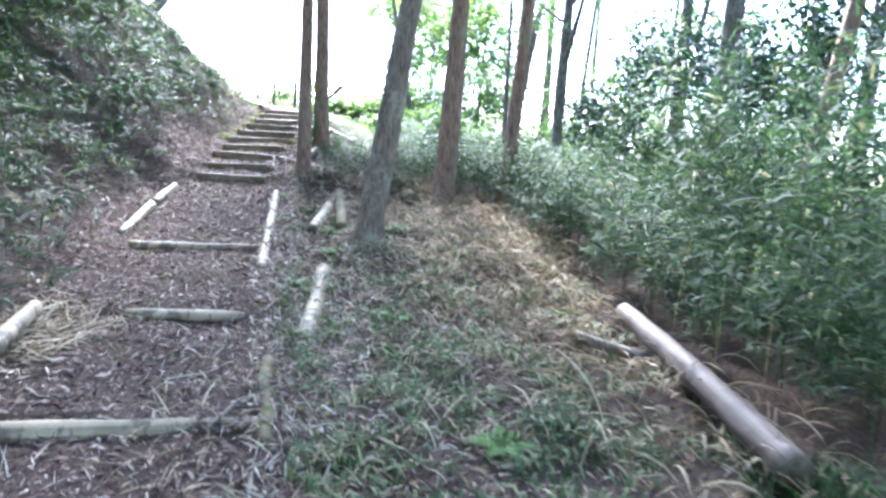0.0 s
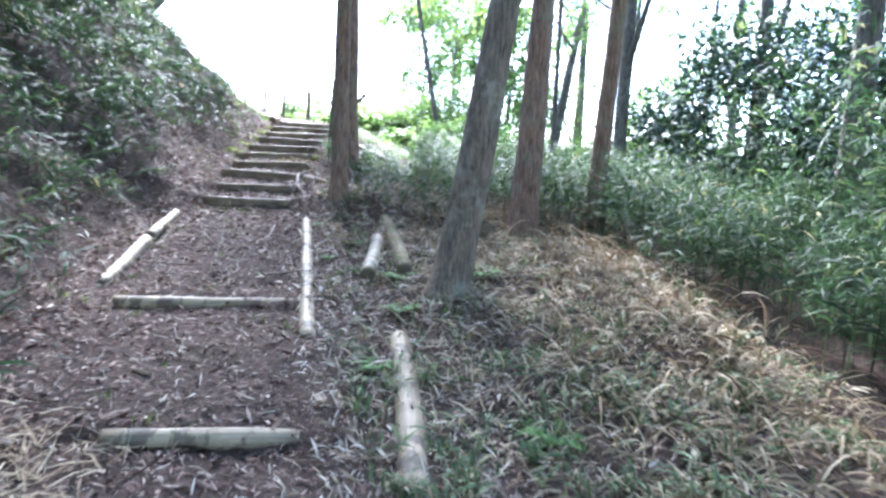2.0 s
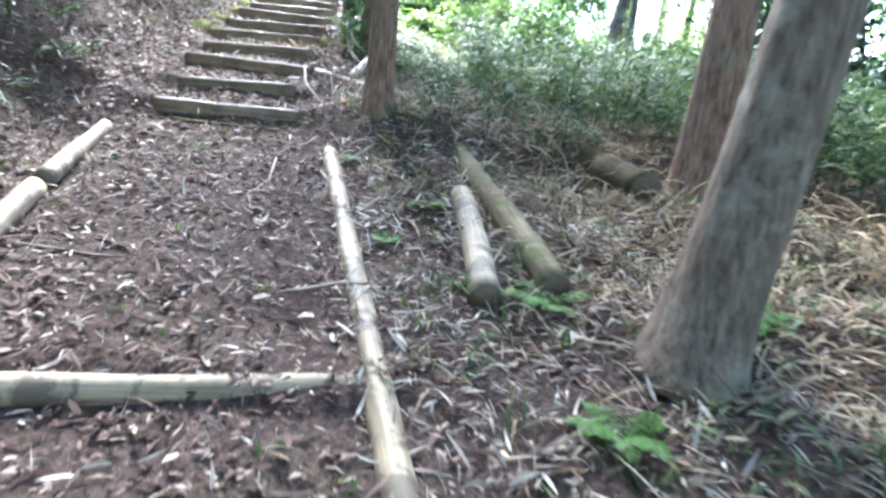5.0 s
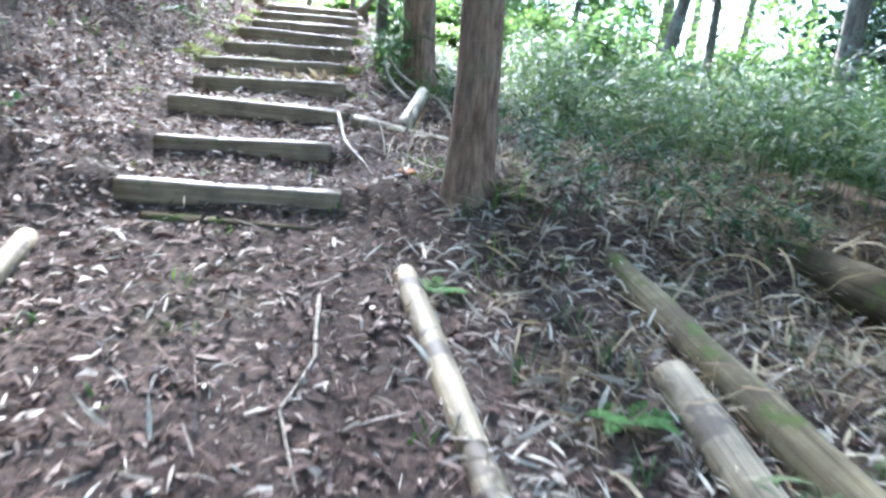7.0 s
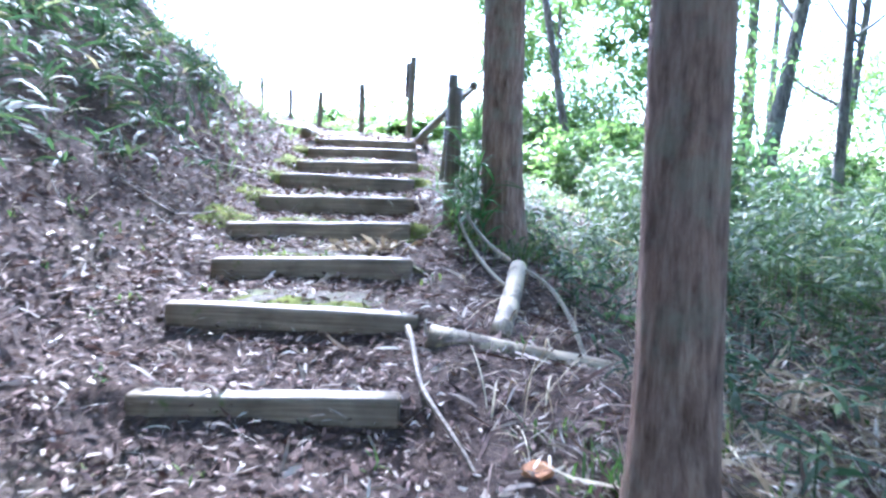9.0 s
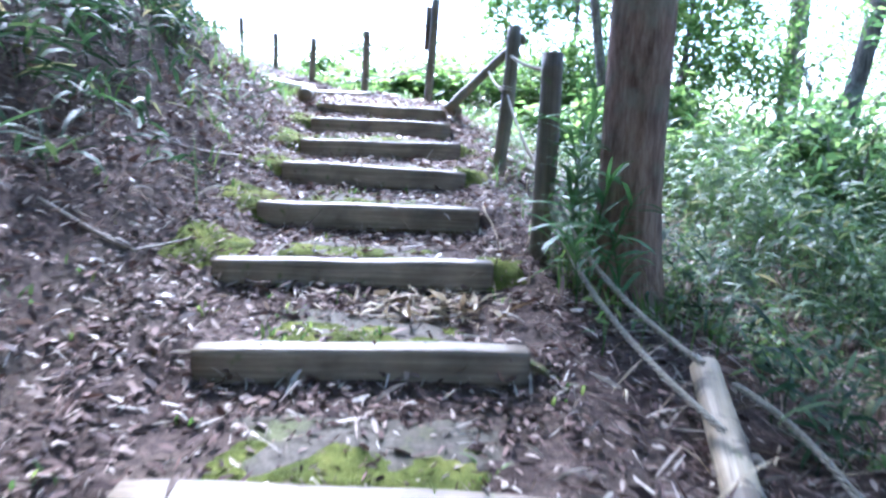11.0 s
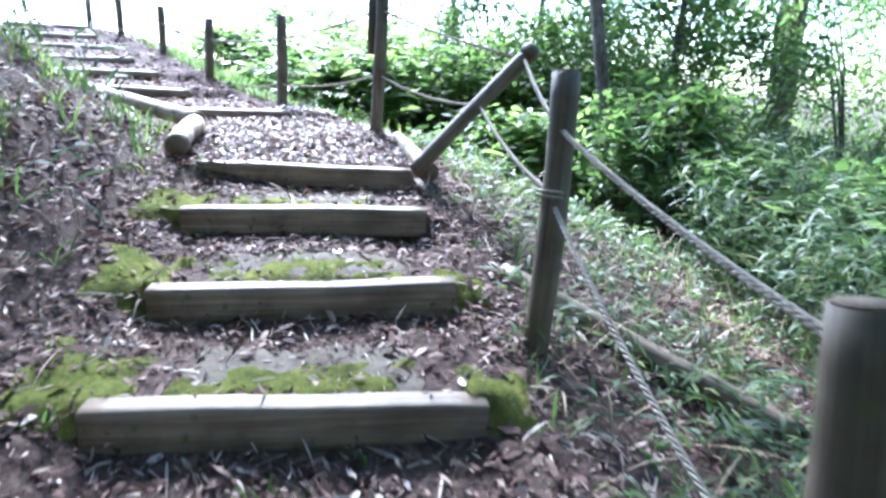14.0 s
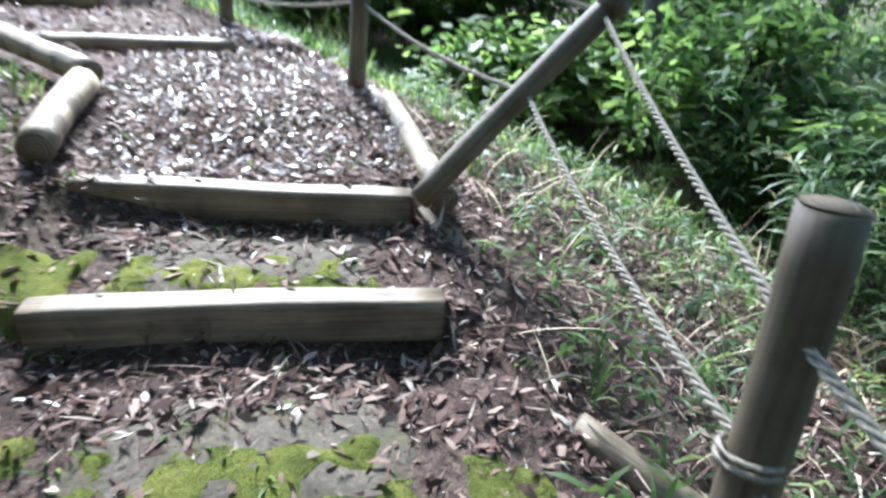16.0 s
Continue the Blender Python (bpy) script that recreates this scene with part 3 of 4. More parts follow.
lx, ly = scatter(230000, -1.6, 4.4, -15.5, 4.2, on_path)
litter("leaf_litter", lx, ly, 0.015, 0.085, 0.3, DRY, "dead brown and pale leaves covering the ground", 0.02, 0.5)
lx, ly = scatter(45000, -4.6, 1.0, -16, 4.2, lambda x, y: np.where(x < edges(y)[0] - 0.1, 1.0, 0.0))
litter("bank_leaf_litter", lx, ly, 0.03, 0.08, 0.35, DRY, "dead brown leaves lying on the steep bank", 0.03, 0.8)
lx, ly = scatter(16000, -1.0, 0.9, -4.6, 4.1, lambda x, y: np.clip(0.5 + 0.6 * waves(x, y, 0.4, 13), 0, 1) * (1 - 0.6 * bare_tread(x, y)))
litter("stair_leaf_litter", lx, ly, 0.025, 0.07, 0.32, DRY, "dead leaves lying on the stair treads and landing", 0.035, 0.6)
lx, ly = scatter(12000, -1.0, 0.5, 2.2, 4.4, lambda x, y: np.clip(0.6 + 0.5 * waves(x, y, 0.5, 17), 0, 1) * (x > edges(y)[0] + 0.1) * (x < edges(y)[1]))
litter("landing_broad_leaves", lx, ly, 0.02, 0.065, 0.36, BROADLEAF, "glossy broad dead leaves covering the landing", 0.025, 0.5)
lx, ly = scatter(1600, -0.7, 0.7, -2.2, 2.1, lambda x, y: np.clip(0.4 + 0.5 * waves(x, y, 0.4, 19), 0, 1))
litter("stair_broad_leaves", lx, ly, 0.025, 0.065, 0.4, BROADLEAF, "glossy broad dead leaves scattered on the stair", 0.02, 0.6)
lx, ly = scatter(16000, -6.0, 0.3, 4.0, 10.5, lambda x, y: np.where((x > edges(y)[0] - 0.3) & (x < edges(y)[1] + 0.2), 1.0, 0.0))
litter("upper_leaf_litter", lx, ly, 0.04, 0.09, 0.35, DRY, "dead leaves on the upper flight", 0.03)
lx, ly = scatter(26000, -3.0, 4.8, -15.5, 2.0, on_path)
litter("dead_bamboo_leaves", lx, ly, 0.04, 0.15, 0.10, PALELEAF, "long pale dead bamboo leaves on the ground", 0.03, 0.9, 4)
lx, ly = scatter(6000, -2.2, 4.4, -15.5, 3.0, lambda x, y: np.where((y > -4.6) & (x > -0.8) & (x < 1.0), 0.0, 0.9))
litter("fine_twigs", lx, ly, 0.06, 0.32, 0.03, DRY, "fine dry twigs and leaf stalks strewn on the ground", 0.03, 0.2, 3)
lx, ly = scatter(22000, 1.2, 3.4, -13.5, -4.0, lambda x, y: np.clip(0.5 + 0.6 * waves(x, y, 0.6, 61), 0, 1) * (x > edges(y)[1] - 0.1))
litter("verge_dead_leaves", lx, ly, 0.06, 0.15, 0.11, PALELEAF, "pale dead bamboo leaves between the logs", 0.04, 0.9, 4)
lx, ly = scatter(36000, 2.2, 5.6, -14.5, -3.5, lambda x, y: np.clip(np.exp(-((x - 4.3) / 1.0) ** 2 - ((y + 8.6) / 2.4) ** 2) * 1.3 + 0.7 * np.exp(-((x - 3.3) / 0.6) ** 2 - ((y + 6.2) / 1.2) ** 2), 0.17, 1))
n = len(lx)
v, q, t = strips(np.stack([lx, ly, height(lx, ly)], 1), RNG.uniform(0, 6.283, n), RNG.uniform(-0.1, 1.0, n), RNG.uniform(0.06, 0.24, n), RNG.uniform(0.006, 0.018, n), RNG.uniform(0.1, 1.5, n), 3, RNG.normal(0, 0.6, n))
tagged(new("dead_straw", blade_mesh("dead_straw", v, q, t, STRAW)), "pale dry bamboo straw heaped on a low mound", "straw", kind="stuff")


lx, ly = scatter(6000, 0.3, 1.4, -12.2, -9.6, lambda x, y: np.exp(-((x - 0.85) / 0.3) ** 2 - ((y + 10.9) / 0.7) ** 2))
litter("straw_heap", lx, ly, 0.1, 0.3, 0.06, STRAW, "pale straw heaped over a rotten log", 0.09, 0.4)


def tufts(name, x, y, per, lo, hi, width, mat, label, droop=1.4, category="grass"):
    n = len(x) * per
    bx, by = np.repeat(x, per) + RNG.normal(0, 0.03, n), np.repeat(y, per) + RNG.normal(0, 0.03, n)
    base = np.stack([bx, by, height(bx, by) - 0.01], 1)
    v, q, t = strips(base, RNG.uniform(0, 6.283, n), RNG.uniform(0.7, 1.5, n), RNG.uniform(lo, hi, n), RNG.uniform(0.6, 1.3, n) * width, RNG.uniform(0.3, droop, n), 3)
    return tagged(new(name, blade_mesh(name, v, q, t, mat)), label, category, kind="stuff")


def verge(x, y):
    xl, xr = edges(y)
    return np.where((x > xr + 0.15), np.clip(0.35 + 0.5 * waves(x, y, 0.9, 21), 0, 0.8) * np.interp(y, [-16, -9.5, -8, -4], [1, 1, 0.4, 0.2]), 0.0)


tx, ty = scatter(5200, 1.0, 5.4, -15.8, -4.0, verge)
tufts("verge_grass", tx, ty, 9, 0.06, 0.17, 0.011, VERGE, "short green grass among dead leaves beside the path")
tx, ty = scatter(10000, -3.8, 3.6, -1.0, 9.5, lambda x, y: np.where((x > edges(y)[1] + 0.1) | (x < edges(y)[0] - 0.25), np.where(x > 0.4, 0.4, 0.75), 0.0) * np.clip(smooth(2.2, 5.0, y) * 0.9 + 0.06 + 0.3 * (x < -1.0) * smooth(0.6, 2.6, y), 0, 1))
tufts("sunlit_grass", tx, ty, 8, 0.08, 0.26, 0.011, GRASS, "fresh sunlit grass round the landing", 1.8)
gx_, gy_ = np.concatenate([RNG.normal(cx, 0.2, k) for cx, k in ((1.65, 14), (1.40, 45), (3.9, 30))]), np.concatenate([RNG.normal(cy, 0.2, k) for cy, k in ((-4.5, 14), (-1.5, 45), (-5.4, 30))])
tufts("trunk_foot_grass", gx_, gy_, 7, 0.08, 0.22, 0.01, GRASS, "grass tufts round the feet of the trees")
fx, fy = RNG.normal(5.62, 0.16, 60), RNG.normal(-12.85, 0.22, 60)
tufts("log_end_grass", fx, fy, 9, 0.18, 0.42, 0.02, SASA, "dark bamboo grass growing over the end of the fallen trunk")
litter("trunk_foot_straw", gx_, gy_, 0.1, 0.3, 0.06, STRAW, "pale straw round the feet of the trees", 0.06, 0.6)
tx, ty = scatter(260, -1.2, 2.0, -12, 3.5, lambda x, y: np.full_like(x, 0.7))
lx, ly = scatter(9000, 0.6, 3.4, -5.0, 3.2, lambda x, y: np.where(x > edges(y)[1] + 0.15, 0.8, 0.0))
litter("slope_straw", lx, ly, 0.05, 0.24, 0.06, DRY, "dead straw and stems on the slope beside the stair", 0.05, 0.7)
tufts("seedlings", tx, ty, 6, 0.03, 0.09, 0.012, GRASS, "small green seedlings scattered on leaf litter")


def sasa(name, x, y, per, tall, lo, hi, width, label, lean=0.25, mat=SASA, segs=3):
    """Bamboo grass: stalks of uneven height, leaves fanned along each."""
    n = len(x) * per
    hgt = np.repeat(RNG.uniform(0.35, 1.0, len(x)) * tall, per)
    la, lm = np.repeat(RNG.uniform(0, 6.283, len(x)), per), np.repeat(RNG.uniform(0, lean, len(x)), per)
    s = RNG.uniform(0.25, 1.0, n) ** 0.7
    bx, by = np.repeat(x, per), np.repeat(y, per)
    g = height(bx, by)
    base = np.stack([bx + np.cos(la) * lm * hgt * s + RNG.normal(0, 0.03, n), by + np.sin(la) * lm * hgt * s + RNG.normal(0, 0.03, n), g + hgt * s], 1)
    v, q, t = strips(base, RNG.uniform(0, 6.283, n), RNG.uniform(-0.2, 0.9, n), RNG.uniform(lo, hi, n), RNG.uniform(0.7, 1.25, n) * width, RNG.uniform(0.4, 1.6, n), segs, RNG.normal(0, 0.35, n))
    ob = tagged(new(name, blade_mesh(name, v, q, t, mat)), label, "bamboo grass", kind="stuff")
    m = len(x)
    sv, sq, st = strips(np.stack([x, y, height(x, y) - 0.03], 1), RNG.uniform(0, 6.283, m), np.full(m, 1.45), hgt[::per] * 1.0, np.full(m, 0.007), np.full(m, 0.1), 3)
    tagged(new(name + "_stalks", blade_mesh(name + "_stalks", sv, sq, st, mat)), "thin green stalks of bamboo grass", "bamboo grass", kind="stuff")
    return ob


tx, ty = scatter(7500, 1.0, 5.6, -15.8, -3.6, lambda x, y: verge(x, y) * np.interp(y, [-16, -10, -8, -6.5], [1, 0.9, 0.5, 0.15]))
sasa("verge_bamboo_grass", tx, ty, 6, 0.14, 0.06, 0.15, 0.017, "low dull green bamboo leaves among dead leaves beside the path", 0.8, VERGE)


def brink(x, y):
    """Nearness to the brushy edge between the verge and the thicket."""
    e = np.interp(y, [-16, -13, -10, -8, -6, -4.2, -3.4], [5.9, 5.6, 5.0, 4.7, 4.3, 3.2, 2.6])
    return np.clip(np.exp(-((x - e) / 0.55) ** 2) * (0.55 + 0.6 * waves(x, y, 0.9, 83)), 0, 1)


lx, ly = scatter(16000, 2.0, 6.4, -15.0, -3.4, brink)
n = len(lx)
v, q, t = strips(np.stack([lx, ly, height(lx, ly) + RNG.uniform(0.0, 0.12, n)], 1), RNG.uniform(2.4, 5.6, n), RNG.uniform(0.1, 1.2, n), RNG.uniform(0.18, 0.55, n), RNG.uniform(0.008, 0.02, n), RNG.uniform(0.9, 2.6, n), 5, RNG.normal(0, 0.6, n))
tagged(new("hanging_dead_grass", blade_mesh("hanging_dead_grass", v, q, t, DEADGRASS)), "long dead brown grass hanging over the verge", "grass", kind="stuff")
lx, ly = scatter(9000, 1.7, 4.2, -6.2, -3.2, lambda x, y: np.clip(0.4 + 0.6 * waves(x, y, 0.7, 87), 0, 1) * (x > edges(y)[1] + 0.25))
litter("mound_dead_grass", lx, ly, 0.08, 0.3, 0.06, DEADGRASS, "dead brown grass on the rise beside the tree", 0.06, 0.6, 3)


def thicket(x, y):
    _, xr = edges(y)
    edge = np.interp(y, [-16, -13, -10, -8, -6, -4, -2, 0, 3, 8], [6.6, 6.3, 5.6, 5.3, 4.9, 3.95, 2.4, 2.5, 2.8, 2.9]) + 0.25 * waves(x, y, 1.2, 31)
    return smooth(-0.2, 0.25, x - edge)


sx, sy = scatter(6500, 2.2, 8.5, -15.5, 6.0, lambda x, y: thicket(x, y))
# same plants split by place: shade tint low down, lit tint by the stair
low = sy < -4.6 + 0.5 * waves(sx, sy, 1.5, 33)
sasa("bamboo_thicket", sx[low], sy[low], 17, 1.2, 0.10, 0.27, 0.021, "dense bamboo grass thicket beside the path, tinted dark for shade")
sasa("stairside_thicket", sx[~low], sy[~low], 15, 1.15, 0.10, 0.26, 0.022, "bamboo grass thicket below the stair, tinted lighter for brighter light", mat=STAIRSASA)
sx, sy = scatter(3600, 8.0, 22, -14, 24, lambda x, y: np.full_like(x, 1.0))
sasa("far_bamboo_thicket", sx, sy, 14, 1.7, 0.16, 0.36, 0.04, "green bamboo grass under the trees further off", mat=FARSASA, segs=2)


def bank(x, y):
    xl, _ = edges(y)
    d = xl - x
    return smooth(0.35, 1.4, d + 0.4 * waves(x, y, 1.0, 41)) * np.where(y > 1.5, 0.35, 1.0)


sx, sy = scatter(5600, -5.2, 1.0, -17, 4.5, bank)
sasa("bank_bamboo_grass", sx, sy, 9, 0.5, 0.14, 0.34, 0.026, "low bamboo grass covering the steep bank, tinted dark for shade", 0.5)
sx, sy = scatter(1500, 1.5, 4.4, -5.0, 0.2, lambda x, y: np.clip(0.35 + 0.5 * waves(x, y, 0.8, 51), 0, 1) * (x > edges(y)[1] + 0.75) * (y > -4.3 - 0.3 * x) * (x < 3.5))
sasa("slope_bamboo_grass", sx, sy, 9, 0.34, 0.08, 0.18, 0.019, "low bamboo grass and weeds on the slope beside the stair", 0.5)
sx, sy = scatter(900, 0.6, 3.0, -2.2, 4.2, lambda x, y: np.clip(0.4 + 0.6 * waves(x, y, 0.7, 57), 0, 1) * (x > edges(y)[1] + 0.2))
sasa("slope_weeds", sx, sy, 8, 0.24, 0.05, 0.13, 0.016, "small bright green weeds on the slope beside the stair", 0.6, GRASS, 2)
sx, sy = scatter(650, 0.9, 3.2, -1.6, 3.4, lambda x, y: np.clip(0.45 + 0.6 * waves(x, y, 0.6, 59), 0, 1) * (x > edges(y)[1] + 0.3))
sasa("fence_foot_bamboo_grass", sx, sy, 8, 0.24, 0.06, 0.15, 0.015, "low bamboo grass growing under the rope fence", 0.7, STAIRSASA)
lx, ly = scatter(900, 0.7, 3.2, -4.0, 3.6, lambda x, y: 0.9 * (x > edges(y)[1] + 0.15))
n = len(lx)
v, q, t = strips(np.stack([lx, ly, height(lx, ly) - 0.01], 1), RNG.uniform(0, 6.283, n), RNG.uniform(0.3, 1.3, n), RNG.uniform(0.15, 0.5, n), RNG.uniform(0.004, 0.009, n), RNG.uniform(0.4, 1.8, n), 5)
tagged(new("dry_stems", blade_mesh("dry_stems", v, q, t, STRAW)), "thin dry arching stems on the slope beside the stair", "stems", kind="stuff")
sx, sy = scatter(1500, -9, -2.2, -18, 3, lambda x, y: smooth(2.6, 3.6, edges(y)[0] - x))
sasa("bank_top_bamboo", sx, sy, 16, 2.6, 0.14, 0.28, 0.03, "tall dark bamboo on top of the bank", 0.4, segs=2)
sx, sy = scatter(900, 6.4, 11, -15, -4, lambda x, y: np.full_like(x, 0.8))
sasa("tall_bamboo", sx, sy, 22, 3.4, 0.16, 0.32, 0.032, "tall green bamboo standing over the thicket", 0.25, segs=2)


def bamboo_leaf_mesh(ln, wid, droop):
    v, q, t = strips(np.array([[0.0, 0, 0]]), np.array([0.0]), np.array([0.25]), np.array([ln]), np.array([wid]), np.array([droop]), 5)
    return blade_mesh("leaf", v, q, t, FRESH)


FRESH = leaf_material("fresh_bamboo_leaf", [(0.0, (0.045, 0.105, 0.03)), (1.0, (0.10, 0.19, 0.05))], 0.45, 0.45, 0.3)
LEAVES = [bamboo_leaf_mesh(a, b, c) for a, b, c in ((0.28, 0.022, 0.9), (0.22, 0.019, 0.6), (0.25, 0.018, 1.3), (0.18, 0.017, 0.8))]


def bamboo_plant(x, y, tall, seed):
    """One spray: a thin culm, each leaf a part of its own."""
    r = random.Random(seed)
    root = new("bamboo_plant", None)
    root.location = (x, y, z_at(x, y) - 0.02)
    a0, ln = r.uniform(0, 6.28), r.uniform(0.1, 0.3)
    tip = [Vector((math.cos(a0) * ln * s * s * tall, math.sin(a0) * ln * s * s * tall, tall * s)) for s in [k / 8 for k in range(9)]]
    part("culm", tube(tip, [0.005 * (1 - 0.06 * k) for k in range(9)], 6, 0.05, seed), FRESH, root)
    for k in range(20):
        s = 0.3 + 0.7 * (k + r.random()) / 20
        i = min(7, int(s * 8))
        ob = new("leaf", r.choice(LEAVES))
        ob.parent = root
        ob.matrix_local = Matrix.Translation(tip[i].lerp(tip[i + 1], s * 8 - i)) @ pose(0, 0, 0, r.uniform(-25, 25), r.uniform(-55, 15), r.uniform(0, 360))
    return tagged(root, "bright green bamboo spray between a fence post and a tree", "bamboo", "bamboo sprays by the post")


for i, (x, y, tall) in enumerate([(1.10, -1.3, 0.75), (1.16, -1.18, 0.9), (1.2, -1.3, 0.7), (1.14, -1.05, 0.8), (1.12, -1.6, 0.6), (1.06, -1.42, 0.65), (1.2, -0.95, 0.7), (1.16, -1.7, 0.5), (1.0, -1.55, 0.45), (1.26, -1.05, 0.95), (1.22, -1.85, 0.45), (1.05, -1.75, 0.35), (1.3, -0.9, 0.8), (1.13, -1.45, 0.85)]):
    bamboo_plant(x, y, tall, 700 + i)

# moss pads and slabs on the treads
def pad(name, x0, x1, y0, y1, thick, mat, label, seed, ragged, parent=None):
    nx, ny = 44, 22
    X, Y = np.meshgrid(np.linspace(x0, x1, nx), np.linspace(y0, y1, ny))
    u, w = (X - x0) / (x1 - x0) * 2 - 1, (Y - y0) / (y1 - y0) * 2 - 1
    rim = np.maximum(np.abs(u) ** 3, np.abs(w) ** 3)
    k = (0.8 - rim + ragged * waves(X, Y, 0.3, seed)) * (1 - rim) - 0.35 * rim
    Z = height(X, Y) + thick * np.clip(k * 1.6, -1.0, 1) + 0.004 * waves(X, Y, 0.07, seed + 1)
    v = np.stack([X.ravel(), Y.ravel(), Z.ravel()], 1)
    i = (np.arange(ny - 1)[:, None] * nx + np.arange(nx - 1)[None]).ravel()
    return tagged(new(name, mesh_from(name, v, np.stack([i, i + 1, i + 1 + nx, i + nx], 1), mat)), label, "moss" if mat is MOSS else "slab", kind="stuff" if mat is MOSS else "")


for i in range(2, 9):
    y0, xa, xb, z0 = STEPS[i]
    pad("tread_slab", xa + 0.1, xb - 0.12, y0 + 0.02, y0 + 0.5, 0.014, SLAB, "grey weathered tread surface partly covered by leaves", 100 + i, 0.5)
    pad("moss_patch", xa + 0.12, xb - 0.15, y0 + 0.02, y0 + 0.34, 0.017, MOSS, "yellow-green moss growing on a stair tread", 120 + i, 0.9)
    if i > 3:
        pad("moss_cushion", xa - 0.30, xa + 0.14, y0 - 0.12, y0 + 0.42, 0.026, MOSS, "moss cushion at the end of a stair timber", 140 + i, 0.8)
    if i in (4, 6, 7):
        pad("moss_cushion", xb - 0.10, xb + 0.2, y0 - 0.09, y0 + 0.26, 0.024, MOSS, "moss cushion at the end of a stair timber", 160 + i, 0.8)

# ---------------------------------------------------------------- twigs and sticks
def stick(name, pts, r, label, mat=TWIG, seed=0):
    rad = [r * (1 - 0.55 * i / (len(pts) - 1)) for i in range(len(pts))]
    fine, fr = [], []
    for i in range(len(pts) - 1):
        for s in range(4):
            p = Vector(pts[i]).lerp(Vector(pts[i + 1]), s / 4)
            fine.append(p + Vector((0.006 * math.sin(3 * i + s + seed), 0.006 * math.cos(2 * i + s), 0.003 * math.sin(s + seed))))
            fr.append(rad[i] + (rad[i + 1] - rad[i]) * s / 4)
    fine.append(Vector(pts[-1]))
    fr.append(rad[-1])
    me = bpy.data.meshes.new(name)
    bm = tube(fine, fr, 7, 0.1, seed)
    bm.to_mesh(me)
    bm.free()
    me.materials.append(mat)
    me.polygons.foreach_set("use_smooth", np.ones(len(me.polygons), bool))
    return tagged(new(name, me), label, "stick")


def ground_line(pts, lift=0.012):
    return [(x, y, z_at(x, y) + lift) for x, y in pts]


stick("pale_stick", [(0.80, -3.25, -0.70), (0.90, -3.7, -0.84), (1.02, -4.0, -0.92), (1.15, -4.3, -1.02)], 0.013, "pale bent stick leaning at the end of stair timbers", seed=1)
stick("stick", ground_line([(0.95, -5.3), (1.0, -5.7), (0.92, -6.0), (1.06, -6.4)]), 0.011, "crooked grey twig lying on leaf litter", seed=2)
stick("stick", ground_line([(1.35, -7.25), (1.62, -7.12), (1.75, -7.1)], 0.05), 0.011, "thin brown stick lying over a side log", seed=3)
stick("stick", ground_line([(0.1, -6.9), (0.35, -6.95), (0.6, -7.0)]), 0.011, "pale straight stick on leaf litter", seed=4)
stick("stick", ground_line([(2.1, -11.4), (2.3, -11.2), (2.4, -10.9)]), 0.013, "dark crooked stick on leaf litter", seed=5)
stick("stick", ground_line([(2.6, -12.05), (2.68, -11.75), (2.8, -11.6)], 0.06), 0.013, "dark crooked stick across a step log", seed=6)
stick("stick", ground_line([(1.35, -11.6), (1.55, -11.75), (1.7, -11.7)]), 0.012, "pale stick on leaf litter", seed=7)
stick("stick", ground_line([(-1.2, -1.9), (-0.9, -1.7), (-0.75, -1.4)], 0.03), 0.011, "pale forked stick on the leafy bank", seed=8)
stick("stick", ground_line([(-0.9, 0.0), (-1.1, -0.5), (-1.3, -0.7)], 0.03), 0.01, "thin pale stick on the leafy bank", seed=9)
stick("cord_stick", [(0.70, -0.80, -0.15), (0.74, -1.0, -0.25), (0.77, -1.35, -0.36)], 0.006, "thin pale straw leaning on a stair timber", STRAW, 10)
tx, ty = scatter(1300, -2.8, 4.2, -15.5, 3.5, lambda x, y: np.full_like(x, 1.0))
n = len(tx)
v, q, t = strips(np.stack([tx, ty, height(tx, ty) + 0.012], 1), RNG.uniform(0, 6.283, n), RNG.normal(0.05, 0.2, n), RNG.uniform(0.08, 0.34, n), RNG.uniform(0.003, 0.008, n), RNG.normal(0.2, 0.5, n), 5, RNG.uniform(0.3, 1.2, n))
tagged(new("twig_litter", blade_mesh("twig_litter", v, q, t, DRY)), "fine dry twigs strewn over the ground", "twigs", kind="stuff")

# ---------------------------------------------------------------- trees
def trunk_rings(base, top, r0, r1, bend, seed, n=30, flare=0.6):
    r = random.Random(seed)
    p1, p2 = r.uniform(0, 6), r.uniform(0, 6)
    pts, rad = [], []
    for i in range(n + 1):
        s = (i / n) ** 1.5
        p = Vector(base).lerp(Vector(top), s)
        pts.append(p + Vector((bend * math.sin(2.4 * s + p1) - bend * math.sin(p1), bend * math.sin(3.1 * s + p2) - bend * math.sin(p2), 0)))
        h = s * (Vector(top) - Vector(base)).length
        rad.append((r0 + (r1 - r0) * s) * (1 + flare * math.exp(-h / 0.22)))
    return pts, rad


